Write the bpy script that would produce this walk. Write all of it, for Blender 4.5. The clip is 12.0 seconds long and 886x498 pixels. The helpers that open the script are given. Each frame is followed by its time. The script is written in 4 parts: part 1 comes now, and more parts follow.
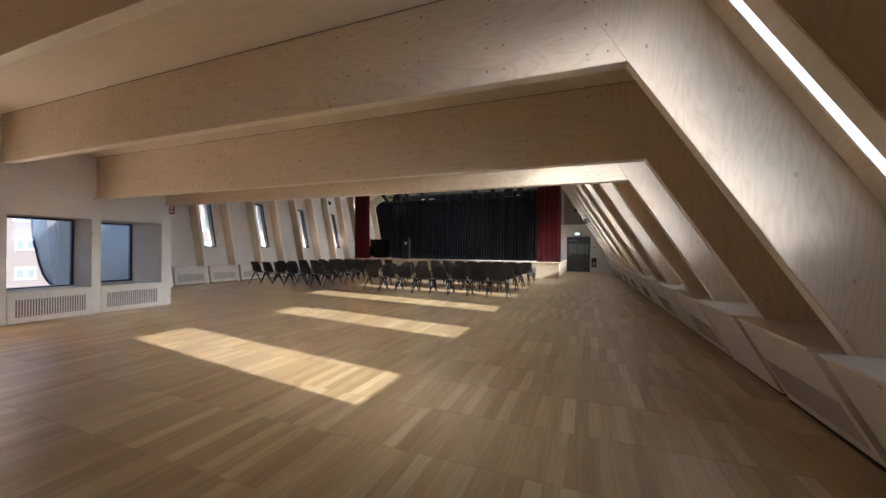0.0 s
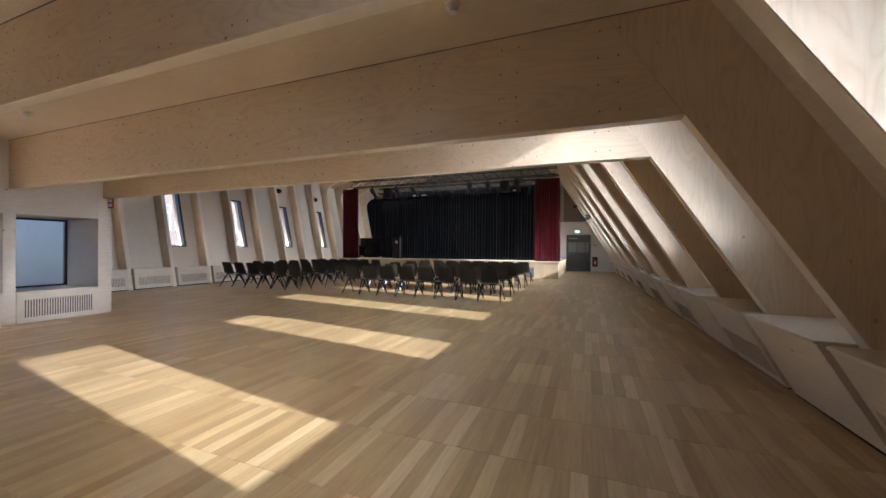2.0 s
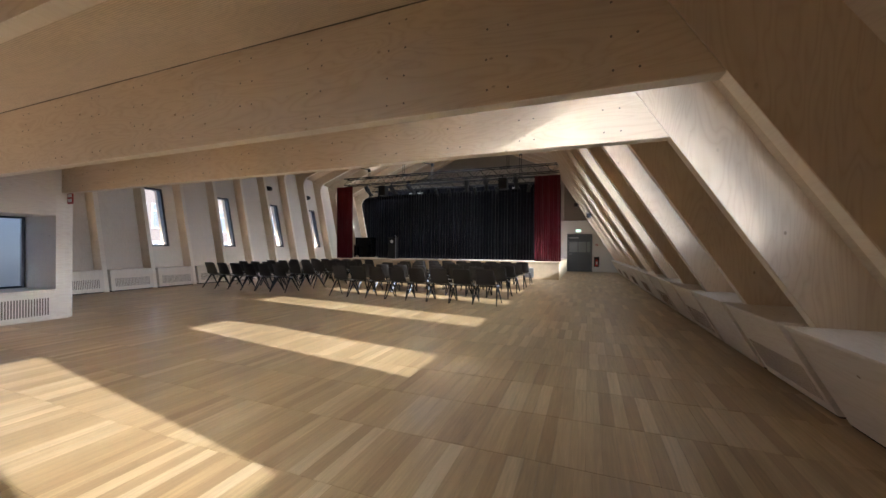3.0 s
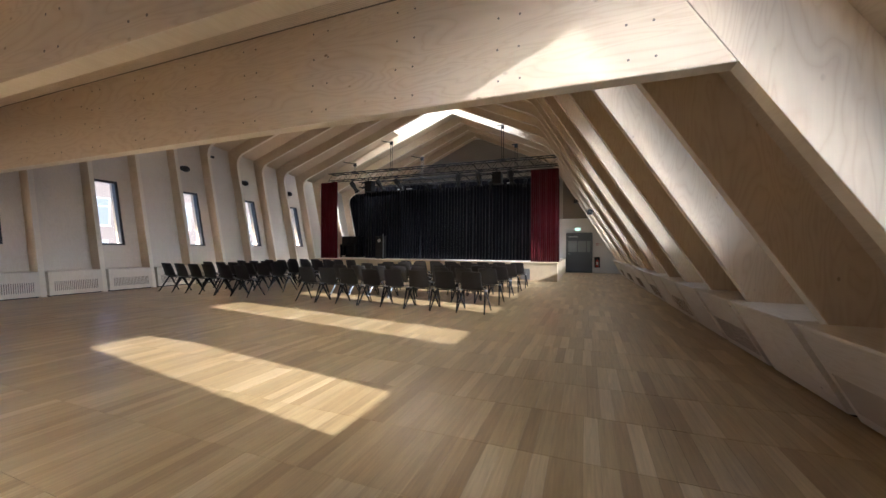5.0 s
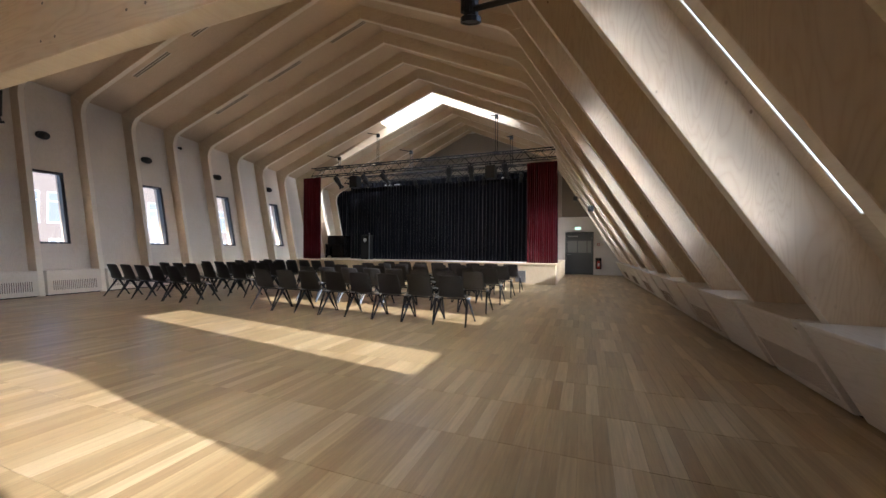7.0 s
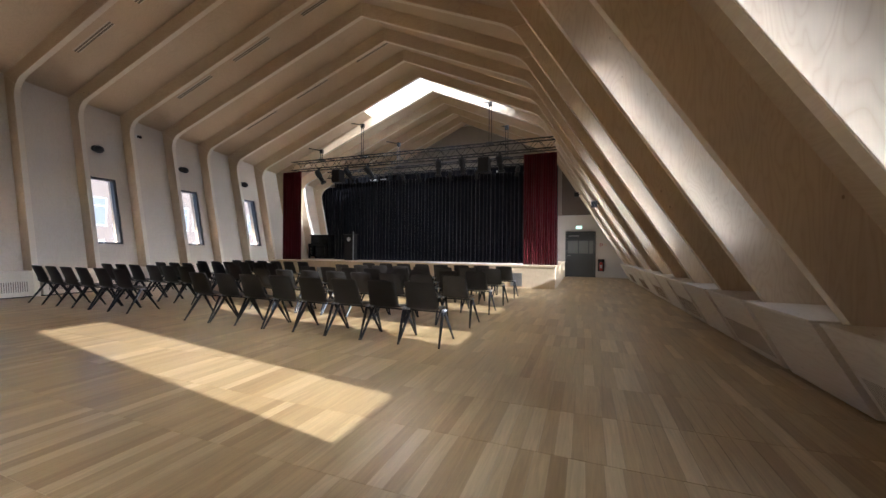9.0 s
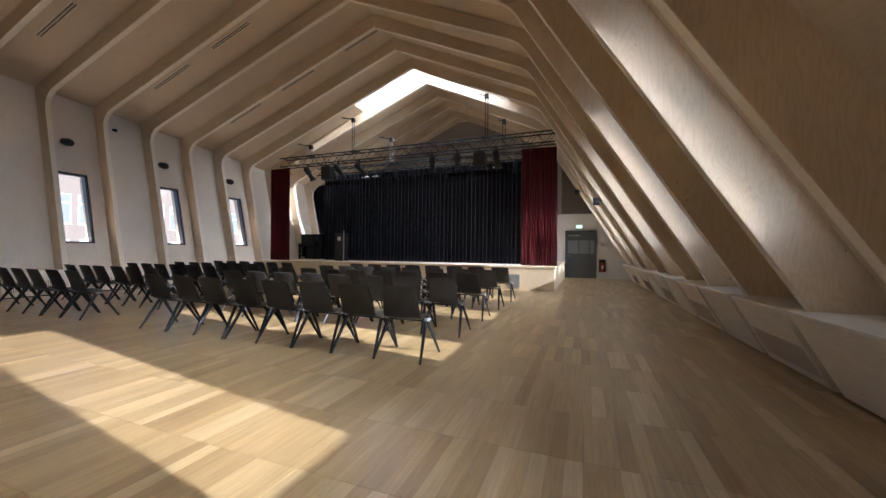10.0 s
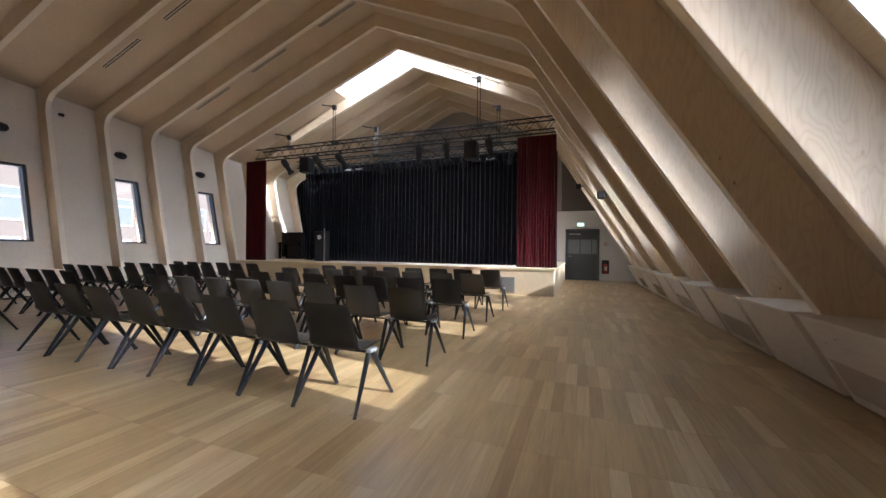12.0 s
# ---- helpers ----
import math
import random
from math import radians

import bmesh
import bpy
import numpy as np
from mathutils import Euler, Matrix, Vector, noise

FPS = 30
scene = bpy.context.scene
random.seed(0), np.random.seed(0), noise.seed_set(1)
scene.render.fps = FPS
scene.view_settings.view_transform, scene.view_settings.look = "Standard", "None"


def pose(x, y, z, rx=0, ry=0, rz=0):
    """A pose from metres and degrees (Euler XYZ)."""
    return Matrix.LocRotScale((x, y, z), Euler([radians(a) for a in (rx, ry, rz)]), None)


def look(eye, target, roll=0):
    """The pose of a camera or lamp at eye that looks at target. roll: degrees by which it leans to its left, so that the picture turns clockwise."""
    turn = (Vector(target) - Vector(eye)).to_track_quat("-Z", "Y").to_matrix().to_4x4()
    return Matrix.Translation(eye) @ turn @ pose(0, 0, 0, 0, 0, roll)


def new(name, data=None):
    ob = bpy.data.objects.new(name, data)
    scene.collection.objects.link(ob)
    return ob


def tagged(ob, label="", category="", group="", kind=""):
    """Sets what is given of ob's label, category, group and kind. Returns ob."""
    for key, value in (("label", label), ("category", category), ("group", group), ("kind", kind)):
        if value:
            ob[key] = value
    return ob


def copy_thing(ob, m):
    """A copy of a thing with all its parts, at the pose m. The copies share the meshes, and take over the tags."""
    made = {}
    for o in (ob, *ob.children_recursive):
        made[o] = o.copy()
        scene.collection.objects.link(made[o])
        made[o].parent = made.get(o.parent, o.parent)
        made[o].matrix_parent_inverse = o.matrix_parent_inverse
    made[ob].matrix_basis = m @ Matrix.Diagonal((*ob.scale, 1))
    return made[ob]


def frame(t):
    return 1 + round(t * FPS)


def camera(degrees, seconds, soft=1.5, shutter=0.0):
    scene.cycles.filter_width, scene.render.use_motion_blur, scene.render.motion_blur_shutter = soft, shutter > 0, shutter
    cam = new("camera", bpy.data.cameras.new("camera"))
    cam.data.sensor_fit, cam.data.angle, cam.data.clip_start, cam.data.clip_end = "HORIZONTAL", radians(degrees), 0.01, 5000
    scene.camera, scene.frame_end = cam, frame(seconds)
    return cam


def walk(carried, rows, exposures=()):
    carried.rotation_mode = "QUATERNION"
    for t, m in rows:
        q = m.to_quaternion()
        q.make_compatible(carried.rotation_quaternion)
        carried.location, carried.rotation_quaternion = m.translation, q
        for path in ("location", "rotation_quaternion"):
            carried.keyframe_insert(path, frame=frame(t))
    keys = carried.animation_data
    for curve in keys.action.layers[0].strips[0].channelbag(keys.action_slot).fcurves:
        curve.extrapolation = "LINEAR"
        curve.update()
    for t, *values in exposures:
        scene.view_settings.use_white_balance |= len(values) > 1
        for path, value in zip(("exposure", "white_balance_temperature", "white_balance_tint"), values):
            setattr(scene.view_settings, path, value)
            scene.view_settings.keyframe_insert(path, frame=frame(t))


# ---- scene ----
cam = camera(100.8, 12.0)
PATH = [
    (0, (0.433, 0.073, 1.332), (-0.303, 1.933, 1.334), 0.5),
    (0.5, (0.412, 0.346, 1.329), (-0.323, 2.206, 1.33), 0.4),
    (1, (0.387, 0.644, 1.332), (-0.346, 2.505, 1.33), 0.3),
    (1.5, (0.359, 0.937, 1.331), (-0.372, 2.799, 1.328), 0.4),
    (2, (0.329, 1.255, 1.318), (-0.401, 3.116, 1.316), 0.3),
    (2.5, (0.308, 1.573, 1.316), (-0.426, 3.434, 1.312), 0.3),
    (3, (0.277, 1.901, 1.31), (-0.455, 3.762, 1.307), 0.3),
    (5, (0.187, 3.189, 1.279), (-0.537, 5.053, 1.277), 0.3),
    (5.5, (0.196, 3.507, 1.267), (-0.532, 5.37, 1.265), 0.3),
    (6, (0.182, 3.83, 1.244), (-0.543, 5.693, 1.246), 0.4),
    (6.5, (0.167, 4.145, 1.257), (-0.558, 6.009, 1.257), 0.4),
    (7, (0.148, 4.494, 1.259), (-0.575, 6.359, 1.26), 0.4),
    (9, (0.048, 5.865, 1.234), (-0.672, 7.731, 1.24), 0.5),
    (9.5, (0.016, 6.208, 1.227), (-0.701, 8.074, 1.235), 0.5),
    (10, (-0.023, 6.556, 1.222), (-0.738, 8.424, 1.23), 0.5),
    (10.5, (-0.057, 6.89, 1.216), (-0.772, 8.758, 1.225), 0.5),
    (11, (-0.098, 7.221, 1.215), (-0.811, 9.09, 1.225), 0.6),
    (11.5, (-0.1, 7.517, 1.218), (-0.814, 9.385, 1.226), 0.6),
    (12, (-0.099, 7.856, 1.241), (-0.813, 9.724, 1.245), 0.6),
]
walk(cam, [(t, look(eye, target, roll)) for t, eye, target, roll in PATH])

# ---------------------------------------------------------------- light
SUN_DIR = Vector((-2.22, 0.44, -1.0)).normalized()
world = bpy.data.worlds.new("sky")
scene.world = world
world.use_nodes = True
wn = world.node_tree.nodes
wl = world.node_tree.links
sky = wn.new("ShaderNodeTexSky")
sky.sky_type = "NISHITA"
sky.sun_disc = False
sky.dust_density = 0.0
sky.air_density = 0.5
sky.ozone_density = 3.0
sky.sun_elevation = math.asin(-SUN_DIR.z)
sky.sun_rotation = math.atan2(-SUN_DIR.x, -SUN_DIR.y)
wn["Background"].inputs["Strength"].default_value = 0.045
wl.new(sky.outputs["Color"], wn["Background"].inputs["Color"])
sun = new("sun", bpy.data.lights.new("sun", "SUN"))
sun.data.energy = 1.62
sun.data.angle = radians(0.6)
sun.data.color = (0.92, 0.975, 1.0)
sun.matrix_world = look((30, -8, 14), Vector((30, -8, 14)) + SUN_DIR)
scene.view_settings.exposure = 2.77
scene.view_settings.use_white_balance = True
scene.view_settings.white_balance_temperature = 6180
scene.view_settings.white_balance_tint = 16


def opening_lamp(name, size_x, size_y, power, m, colour=(0.37, 0.63, 1.0), spread=180):
    """Area lamp at one opening, for sky light or as added fill."""
    lamp = new(name, bpy.data.lights.new(name, "AREA"))
    lamp.data.shape, lamp.data.size, lamp.data.size_y = "RECTANGLE", size_x, size_y
    lamp.data.energy, lamp.data.color = power, colour
    lamp.data.spread = radians(spread)
    lamp.matrix_world = m
    return lamp


FILL_POWER = 2.6
FILL_COLOUR = (1.0, 0.84, 0.66)   # warm tint of the fill lamps added at the windows


# ---------------------------------------------------------------- materials
def node_mat(name):
    m = bpy.data.materials.new(name)
    m.use_nodes = True
    n, l = m.node_tree.nodes, m.node_tree.links
    return m, n, l, n["Principled BSDF"]


def coords(n, l, scale=(1, 1, 1), rot=(0, 0, 0), shift=0.0):
    tc = n.new("ShaderNodeTexCoord")
    mp = n.new("ShaderNodeMapping")
    mp.inputs["Scale"].default_value = scale
    mp.inputs["Rotation"].default_value = [radians(a) for a in rot]
    l.new(tc.outputs["Object"], mp.inputs["Vector"])
    if shift:
        info = n.new("ShaderNodeObjectInfo")
        mul = n.new("ShaderNodeMath")
        mul.operation = "MULTIPLY"
        mul.inputs[1].default_value = shift
        l.new(info.outputs["Random"], mul.inputs[0])
        add = n.new("ShaderNodeVectorMath")
        l.new(mp.outputs["Vector"], add.inputs[0])
        l.new(mul.outputs["Value"], add.inputs[1])
        return add.outputs["Vector"]
    return mp.outputs["Vector"]


def ramp(n, l, source, stops):
    r = n.new("ShaderNodeValToRGB")
    while len(r.color_ramp.elements) < len(stops):
        r.color_ramp.elements.new(0.5)
    for e, (p, c) in zip(r.color_ramp.elements, stops):
        e.position, e.color = p, (*c, 1)
    l.new(source, r.inputs["Fac"])
    return r.outputs["Color"]


def noise_tex(n, l, vec, scale, detail=4.0, rough=0.55, distort=0.0):
    t = n.new("ShaderNodeTexNoise")
    t.inputs["Scale"].default_value = scale
    t.inputs["Detail"].default_value = detail
    t.inputs["Roughness"].default_value = rough
    t.inputs["Distortion"].default_value = distort
    l.new(vec, t.inputs["Vector"])
    return t.outputs["Fac"]


def mix(n, l, fac, a, b, mode="MIX"):
    m = n.new("ShaderNodeMix")
    m.data_type, m.blend_type = "RGBA", mode
    for key, v in (("Factor", fac), ("A", a), ("B", b)):
        socket = [i for i in m.inputs if i.name == key and i.type == ("VALUE" if key == "Factor" else "RGBA")][0]
        if isinstance(v, (int, float)):
            socket.default_value = v
        elif isinstance(v, tuple):
            socket.default_value = (*v, 1)
        else:
            l.new(v, socket)
    return [o for o in m.outputs if o.type == "RGBA"][0]


def bump(n, l, b, height, strength=0.1, distance=0.01):
    bp = n.new("ShaderNodeBump")
    bp.inputs["Strength"].default_value = strength
    bp.inputs["Distance"].default_value = distance
    l.new(height, bp.inputs["Height"])
    l.new(bp.outputs["Normal"], b.inputs["Normal"])


def plain(name, colour, rough=0.6, metal=0.0, grain=0.12, scale=40.0, spec=0.5, relief=0.06):
    m, n, l, b = node_mat(name)
    v = coords(n, l)
    f = noise_tex(n, l, v, scale)
    big = noise_tex(n, l, v, 1.7)
    dark = tuple(c * (1 - grain) for c in colour)
    lite = tuple(min(1, c * (1 + grain)) for c in colour)
    c = ramp(n, l, f, [(0.3, dark), (0.7, lite)])
    c = mix(n, l, 0.25, c, ramp(n, l, big, [(0.3, dark), (0.7, lite)]))
    l.new(c, b.inputs["Base Color"])
    b.inputs["Roughness"].default_value = rough
    b.inputs["Metallic"].default_value = metal
    b.inputs["Specular IOR Level"].default_value = spec
    if relief:
        bump(n, l, b, f, relief)
    return m


def plywood(name, base, grain_dark, along, knots=True, rough=0.55):
    """Rotary-cut spruce face veneer: wide wandering flame grain along one axis, fine fibre, small knots."""
    m, n, l, b = node_mat(name)
    axis = {"x": (0.42, 2.5, 2.5), "y": (2.5, 0.42, 2.5), "z": (2.5, 2.5, 0.42)}[along]
    v = coords(n, l, axis, shift=31.0)
    warp = noise_tex(n, l, v, 1.3, 3.0, 0.5, 0.6)
    rings = n.new("ShaderNodeMath")
    rings.operation = "MULTIPLY"
    rings.inputs[1].default_value = 40.0
    l.new(warp, rings.inputs[0])
    fr = n.new("ShaderNodeMath")
    fr.operation = "PINGPONG"
    fr.inputs[1].default_value = 1.0
    l.new(rings.outputs["Value"], fr.inputs[0])
    lines = ramp(n, l, fr.outputs["Value"], [(0.0, grain_dark), (0.16, tuple((p + q) / 2 for p, q in zip(base, grain_dark))), (0.55, base), (1.0, tuple(min(1, p * 1.05) for p in base))])
    fine_axis = {"x": (1.5, 60, 60), "y": (60, 1.5, 60), "z": (60, 60, 1.5)}[along]
    fv = coords(n, l, fine_axis)
    fibre = noise_tex(n, l, fv, 2.0, 3.0)
    c = mix(n, l, 0.22, lines, ramp(n, l, fibre, [(0.3, tuple(x * 0.82 for x in base)), (0.75, tuple(min(1, x * 1.1) for x in base))]))
    blot = noise_tex(n, l, coords(n, l, (1, 1, 1), shift=17.0), 0.9, 3.0)
    c = mix(n, l, 0.35, c, ramp(n, l, blot, [(0.3, tuple(x * y for x, y in zip(base, (0.86, 0.83, 0.78)))), (0.7, base)]))
    if knots:
        kv = coords(n, l, {"x": (4.2, 7.0, 7.0), "y": (7.0, 4.2, 7.0), "z": (7.0, 7.0, 4.2)}[along], shift=9.0)
        vor = n.new("ShaderNodeTexVoronoi")
        vor.inputs["Scale"].default_value = 1.0
        l.new(kv, vor.inputs["Vector"])
        k = ramp(n, l, vor.outputs["Distance"], [(0.0, (1, 1, 1)), (0.05, (0.85, 0.85, 0.85)), (0.095, (0, 0, 0))])
        few = ramp(n, l, noise_tex(n, l, kv, 0.35, 2.0), [(0.46, (0, 0, 0)), (0.6, (0.9, 0.9, 0.9))])
        k = mix(n, l, 1.0, k, few, "MULTIPLY")
        c = mix(n, l, k, c, (0.22, 0.125, 0.065))
    l.new(c, b.inputs["Base Color"])
    b.inputs["Roughness"].default_value = rough
    b.inputs["Specular IOR Level"].default_value = 0.35
    bump(n, l, b, fibre, 0.08, 0.004)
    return m


def cloth(name, colour, rough=0.9, sheen=0.4):
    m, n, l, b = node_mat(name)
    v = coords(n, l, (1, 1, 0.12))
    f = noise_tex(n, l, v, 9.0)
    w = noise_tex(n, l, coords(n, l), 300.0, 2.0)
    c = ramp(n, l, f, [(0.3, tuple(x * 0.75 for x in colour)), (0.7, tuple(x * 1.25 for x in colour))])
    l.new(c, b.inputs["Base Color"])
    b.inputs["Roughness"].default_value = rough
    b.inputs["Sheen Weight"].default_value = sheen
    b.inputs["Sheen Roughness"].default_value = 0.4
    b.inputs["Specular IOR Level"].default_value = 0.2
    bump(n, l, b, w, 0.15, 0.002)
    return m


def parquet(name):
    """Oak: each board its own tone."""
    m, n, l, b = node_mat(name)
    info = n.new("ShaderNodeObjectInfo")
    geo = n.new("ShaderNodeNewGeometry")
    add = n.new("ShaderNodeMath")
    add.operation = "ADD"
    l.new(info.outputs["Random"], add.inputs[0])
    l.new(geo.outputs["Random Per Island"], add.inputs[1])
    fr = n.new("ShaderNodeMath")
    fr.operation = "FRACT"
    l.new(add.outputs["Value"], fr.inputs[0])
    tone = ramp(n, l, fr.outputs["Value"], [(0.0, (0.345, 0.222, 0.104)), (0.2, (0.41, 0.281, 0.137)), (0.72, (0.46, 0.322, 0.164)), (0.87, (0.515, 0.372, 0.20)), (1.0, (0.59, 0.445, 0.26))])
    tc = n.new("ShaderNodeNewGeometry")
    mp = n.new("ShaderNodeMapping")
    mp.inputs["Scale"].default_value = (42, 2.2, 1)
    l.new(tc.outputs["Position"], mp.inputs["Vector"])
    g = noise_tex(n, l, mp.outputs["Vector"], 1.0, 5.0, 0.6, 0.8)
    c = mix(n, l, 0.55, tone, ramp(n, l, g, [(0.25, (0.62, 0.60, 0.57)), (0.75, (1.32, 1.3, 1.26))]), "MULTIPLY")
    mp2 = n.new("ShaderNodeMapping")
    mp2.inputs["Scale"].default_value = (6, 0.7, 1)
    l.new(tc.outputs["Position"], mp2.inputs["Vector"])
    g2 = noise_tex(n, l, mp2.outputs["Vector"], 1.0, 3.0, 0.5)
    c = mix(n, l, 0.3, c, ramp(n, l, g2, [(0.3, (0.7, 0.66, 0.6)), (0.7, (1.2, 1.2, 1.2))]), "MULTIPLY")
    l.new(c, b.inputs["Base Color"])
    rr = n.new("ShaderNodeMapRange")
    rr.inputs["To Min"].default_value, rr.inputs["To Max"].default_value = 0.24, 0.38
    l.new(g2, rr.inputs["Value"])
    l.new(rr.outputs["Result"], b.inputs["Roughness"])
    bump(n, l, b, g, 0.05, 0.003)
    return m


def glass_mat(name, tint=(1, 1, 1)):
    m, n, l, b = node_mat(name)
    b.inputs["Base Color"].default_value = (*tint, 1)
    b.inputs["Roughness"].default_value = 0.02
    b.inputs["IOR"].default_value = 1.45
    b.inputs["Transmission Weight"].default_value = 1.0
    return m


def glow(name, colour, strength):
    m, n, l, b = node_mat(name)
    b.inputs["Base Color"].default_value = (*colour, 1)
    b.inputs["Emission Color"].default_value = (*colour, 1)
    b.inputs["Emission Strength"].default_value = strength
    return m


PLY_BASE, PLY_GRAIN = (0.72, 0.585, 0.43), (0.61, 0.45, 0.295)
M_FRAME_X = plywood("frame_ply_across", PLY_BASE, PLY_GRAIN, "x")
M_FRAME_Z = plywood("frame_ply_upright", PLY_BASE, PLY_GRAIN, "z")
M_LINING = plywood("lining_ply", (0.62, 0.52, 0.40), (0.54, 0.43, 0.31), "y", knots=False)
M_WHITE_PLY = plywood("white_glazed_ply", (0.72, 0.645, 0.555), (0.66, 0.575, 0.48), "z", knots=False)
M_PANEL = plywood("pale_panel", (0.76, 0.69, 0.60), (0.66, 0.57, 0.47), "y")
M_CEIL = plywood("ceiling_panel", (0.64, 0.51, 0.375), (0.57, 0.44, 0.31), "x", knots=False)
M_FLOOR = parquet("oak_parquet")


def acoustic(name, base):
    """Plywood with fine milled acoustic grooves across the room, their shade put in as dark stripes."""
    m = plywood(name, base, tuple(x * 0.86 for x in base), "x", knots=False)
    n, l = m.node_tree.nodes, m.node_tree.links
    b = n["Principled BSDF"]
    geo = n.new("ShaderNodeNewGeometry")
    wave = n.new("ShaderNodeTexWave")
    wave.bands_direction = "Y"
    wave.inputs["Scale"].default_value = 18.0
    l.new(geo.outputs["Position"], wave.inputs["Vector"])
    old = b.inputs["Base Color"].links[0].from_socket
    c = mix(n, l, 0.35, old, ramp(n, l, wave.outputs["Fac"], [(0.15, (0.45, 0.42, 0.38)), (0.4, (1.0, 1.0, 1.0))]), "MULTIPLY")
    l.new(c, b.inputs["Base Color"])
    bump(n, l, b, wave.outputs["Fac"], 0.3, 0.004)
    return m


M_ACOUSTIC = acoustic("grooved_ceiling", (0.76, 0.65, 0.52))
M_JOINT = plain("floor_joint", (0.16, 0.095, 0.045), 0.6)
# near-black put in for the shade under covers; also the speaker mesh
M_GAP = plain("gap_shade_and_mesh", (0.02, 0.017, 0.014), 0.9)
M_ALU = plain("dark_window_alu", (0.045, 0.05, 0.06), 0.4, 0.3)
M_GLASS = glass_mat("window_glass")
M_STAGE = plywood("stage_maple", (0.66, 0.53, 0.37), (0.58, 0.45, 0.29), "z", knots=False, rough=0.4)
M_RED = cloth("red_velvet", (0.155, 0.013, 0.020))
M_BLACK_CLOTH = cloth("navy_black_molton", (0.016, 0.017, 0.025), sheen=0.5)
M_BLACK = plain("black_metal", (0.018, 0.018, 0.019), 0.45, 0.2)
M_SHELL = plain("anthracite_shell", (0.056, 0.052, 0.048), 0.42, 0.0, 0.06, 120, relief=0.0)
M_LEG = plain("dark_steel_leg", (0.030, 0.034, 0.040), 0.35, 0.6)
M_LACQUER = plain("black_lacquer", (0.006, 0.006, 0.007), 0.22, spec=0.3)
M_GREY = plain("grey_clamp", (0.35, 0.37, 0.40), 0.4, 0.5)
M_STEEL = plain("brushed_steel", (0.45, 0.46, 0.47), 0.3, 0.9)
M_PLASTER = plain("white_plaster", (0.74, 0.72, 0.69), 0.85, 0.0, 0.04, 60)
M_DOOR = plain("grey_door", (0.085, 0.095, 0.100), 0.45)
M_DOOR_GLASS = plain("wired_glass", (0.25, 0.26, 0.26), 0.15)
M_SIGN_RED = plain("red_enamel", (0.42, 0.03, 0.02), 0.35)
M_WHITE = plain("white_plastic", (0.75, 0.75, 0.74), 0.4, 0.0, 0.03)
M_EXIT = glow("exit_sign_light", (0.45, 0.80, 0.58), 0.28)
M_FACADE = plain("buff_facade", (0.27, 0.215, 0.18), 0.9, 0.0, 0.05, 3)
M_FACADE_GLASS = plain("facade_glass", (0.24, 0.255, 0.26), 0.3)
M_ZINC = plain("zinc_sheet", (0.30, 0.32, 0.34), 0.45, 0.4, 0.08, 2)
M_GROUND = plain("paving", (0.22, 0.21, 0.20), 0.9)


M_REVEAL = plain("white_reveal_paint", (0.82, 0.82, 0.80), 0.55, 0.0, 0.04, 9.0)

# edge ply, lightened beyond its own tone for the light it catches
M_EDGE = plywood("edge_ply_lit", (0.82, 0.74, 0.63), (0.77, 0.67, 0.55), "y", knots=False)
# flat colours that paint the shade inside slots and joints
M_VENT = plain("vent_slot_shade", (0.34, 0.26, 0.185), 0.7)
M_SLOT = plain("slot_shadow_gap", (0.16, 0.13, 0.10), 0.7, 0.0, 0.1, 12.0)
# ---------------------------------------------------------------- mesh helpers
def mesh_ob(name, bm, material, smooth=False):
    me = bpy.data.meshes.new(name)
    bmesh.ops.recalc_face_normals(bm, faces=bm.faces)
    bm.to_mesh(me)
    bm.free()
    for m in material if isinstance(material, (list, tuple)) else [material]:
        me.materials.append(m)
    if smooth:
        for p in me.polygons:
            p.use_smooth = True
    return new(name, me)


def part(name, bm, material, parent, label="", smooth=False):
    ob = mesh_ob(name, bm, material, smooth)
    ob.parent = parent
    if label:
        ob["label"] = label
    return ob


def thing(name, label, category, at=(0, 0, 0), group="", kind="", rz=0.0):
    e = new(name)
    e.empty_display_size = 0.2
    e.matrix_world = pose(*at, 0, 0, rz)
    return tagged(e, label, category, group, kind)


def add_box(bm, x0, x1, y0, y1, z0, z1, bevel=0.0, m=None):
    vs = [bm.verts.new(p) for p in ((x0, y0, z0), (x1, y0, z0), (x1, y1, z0), (x0, y1, z0), (x0, y0, z1), (x1, y0, z1), (x1, y1, z1), (x0, y1, z1))]
    if m is not None:
        for v in vs:
            v.co = m @ v.co
    fs = [bm.faces.new([vs[i] for i in f]) for f in ((3, 2, 1, 0), (4, 5, 6, 7), (0, 1, 5, 4), (1, 2, 6, 5), (2, 3, 7, 6), (3, 0, 4, 7))]
    if bevel:
        es = {e for f in fs for e in f.edges}
        bmesh.ops.bevel(bm, geom=list(es), offset=bevel, segments=2, affect="EDGES", profile=0.6)
    return vs


def box(x0, x1, y0, y1, z0, z1, bevel=0.0):
    bm = bmesh.new()
    add_box(bm, x0, x1, y0, y1, z0, z1, bevel)
    return bm


def drift(x, y):
    """Sideways shift of the slope side along y, fitted to the camera's view."""
    return 0.0135 * (7.5 - y) * max(0.0, min(1.0, (x + 5.0) / 5.0))


def add_prism(bm, section, y0, y1, shear=0.0):
    """A section in x, z drawn out along y."""
    a = [bm.verts.new((x + drift(x, y0), y0, z)) for x, z in section]
    b = [bm.verts.new((x + drift(x, y1), y1, z)) for x, z in section]
    k = len(section)
    bm.faces.new(a)
    bm.faces.new(b[::-1])
    for i in range(k):
        j = (i + 1) % k
        bm.faces.new((a[j], a[i], b[i], b[j]))


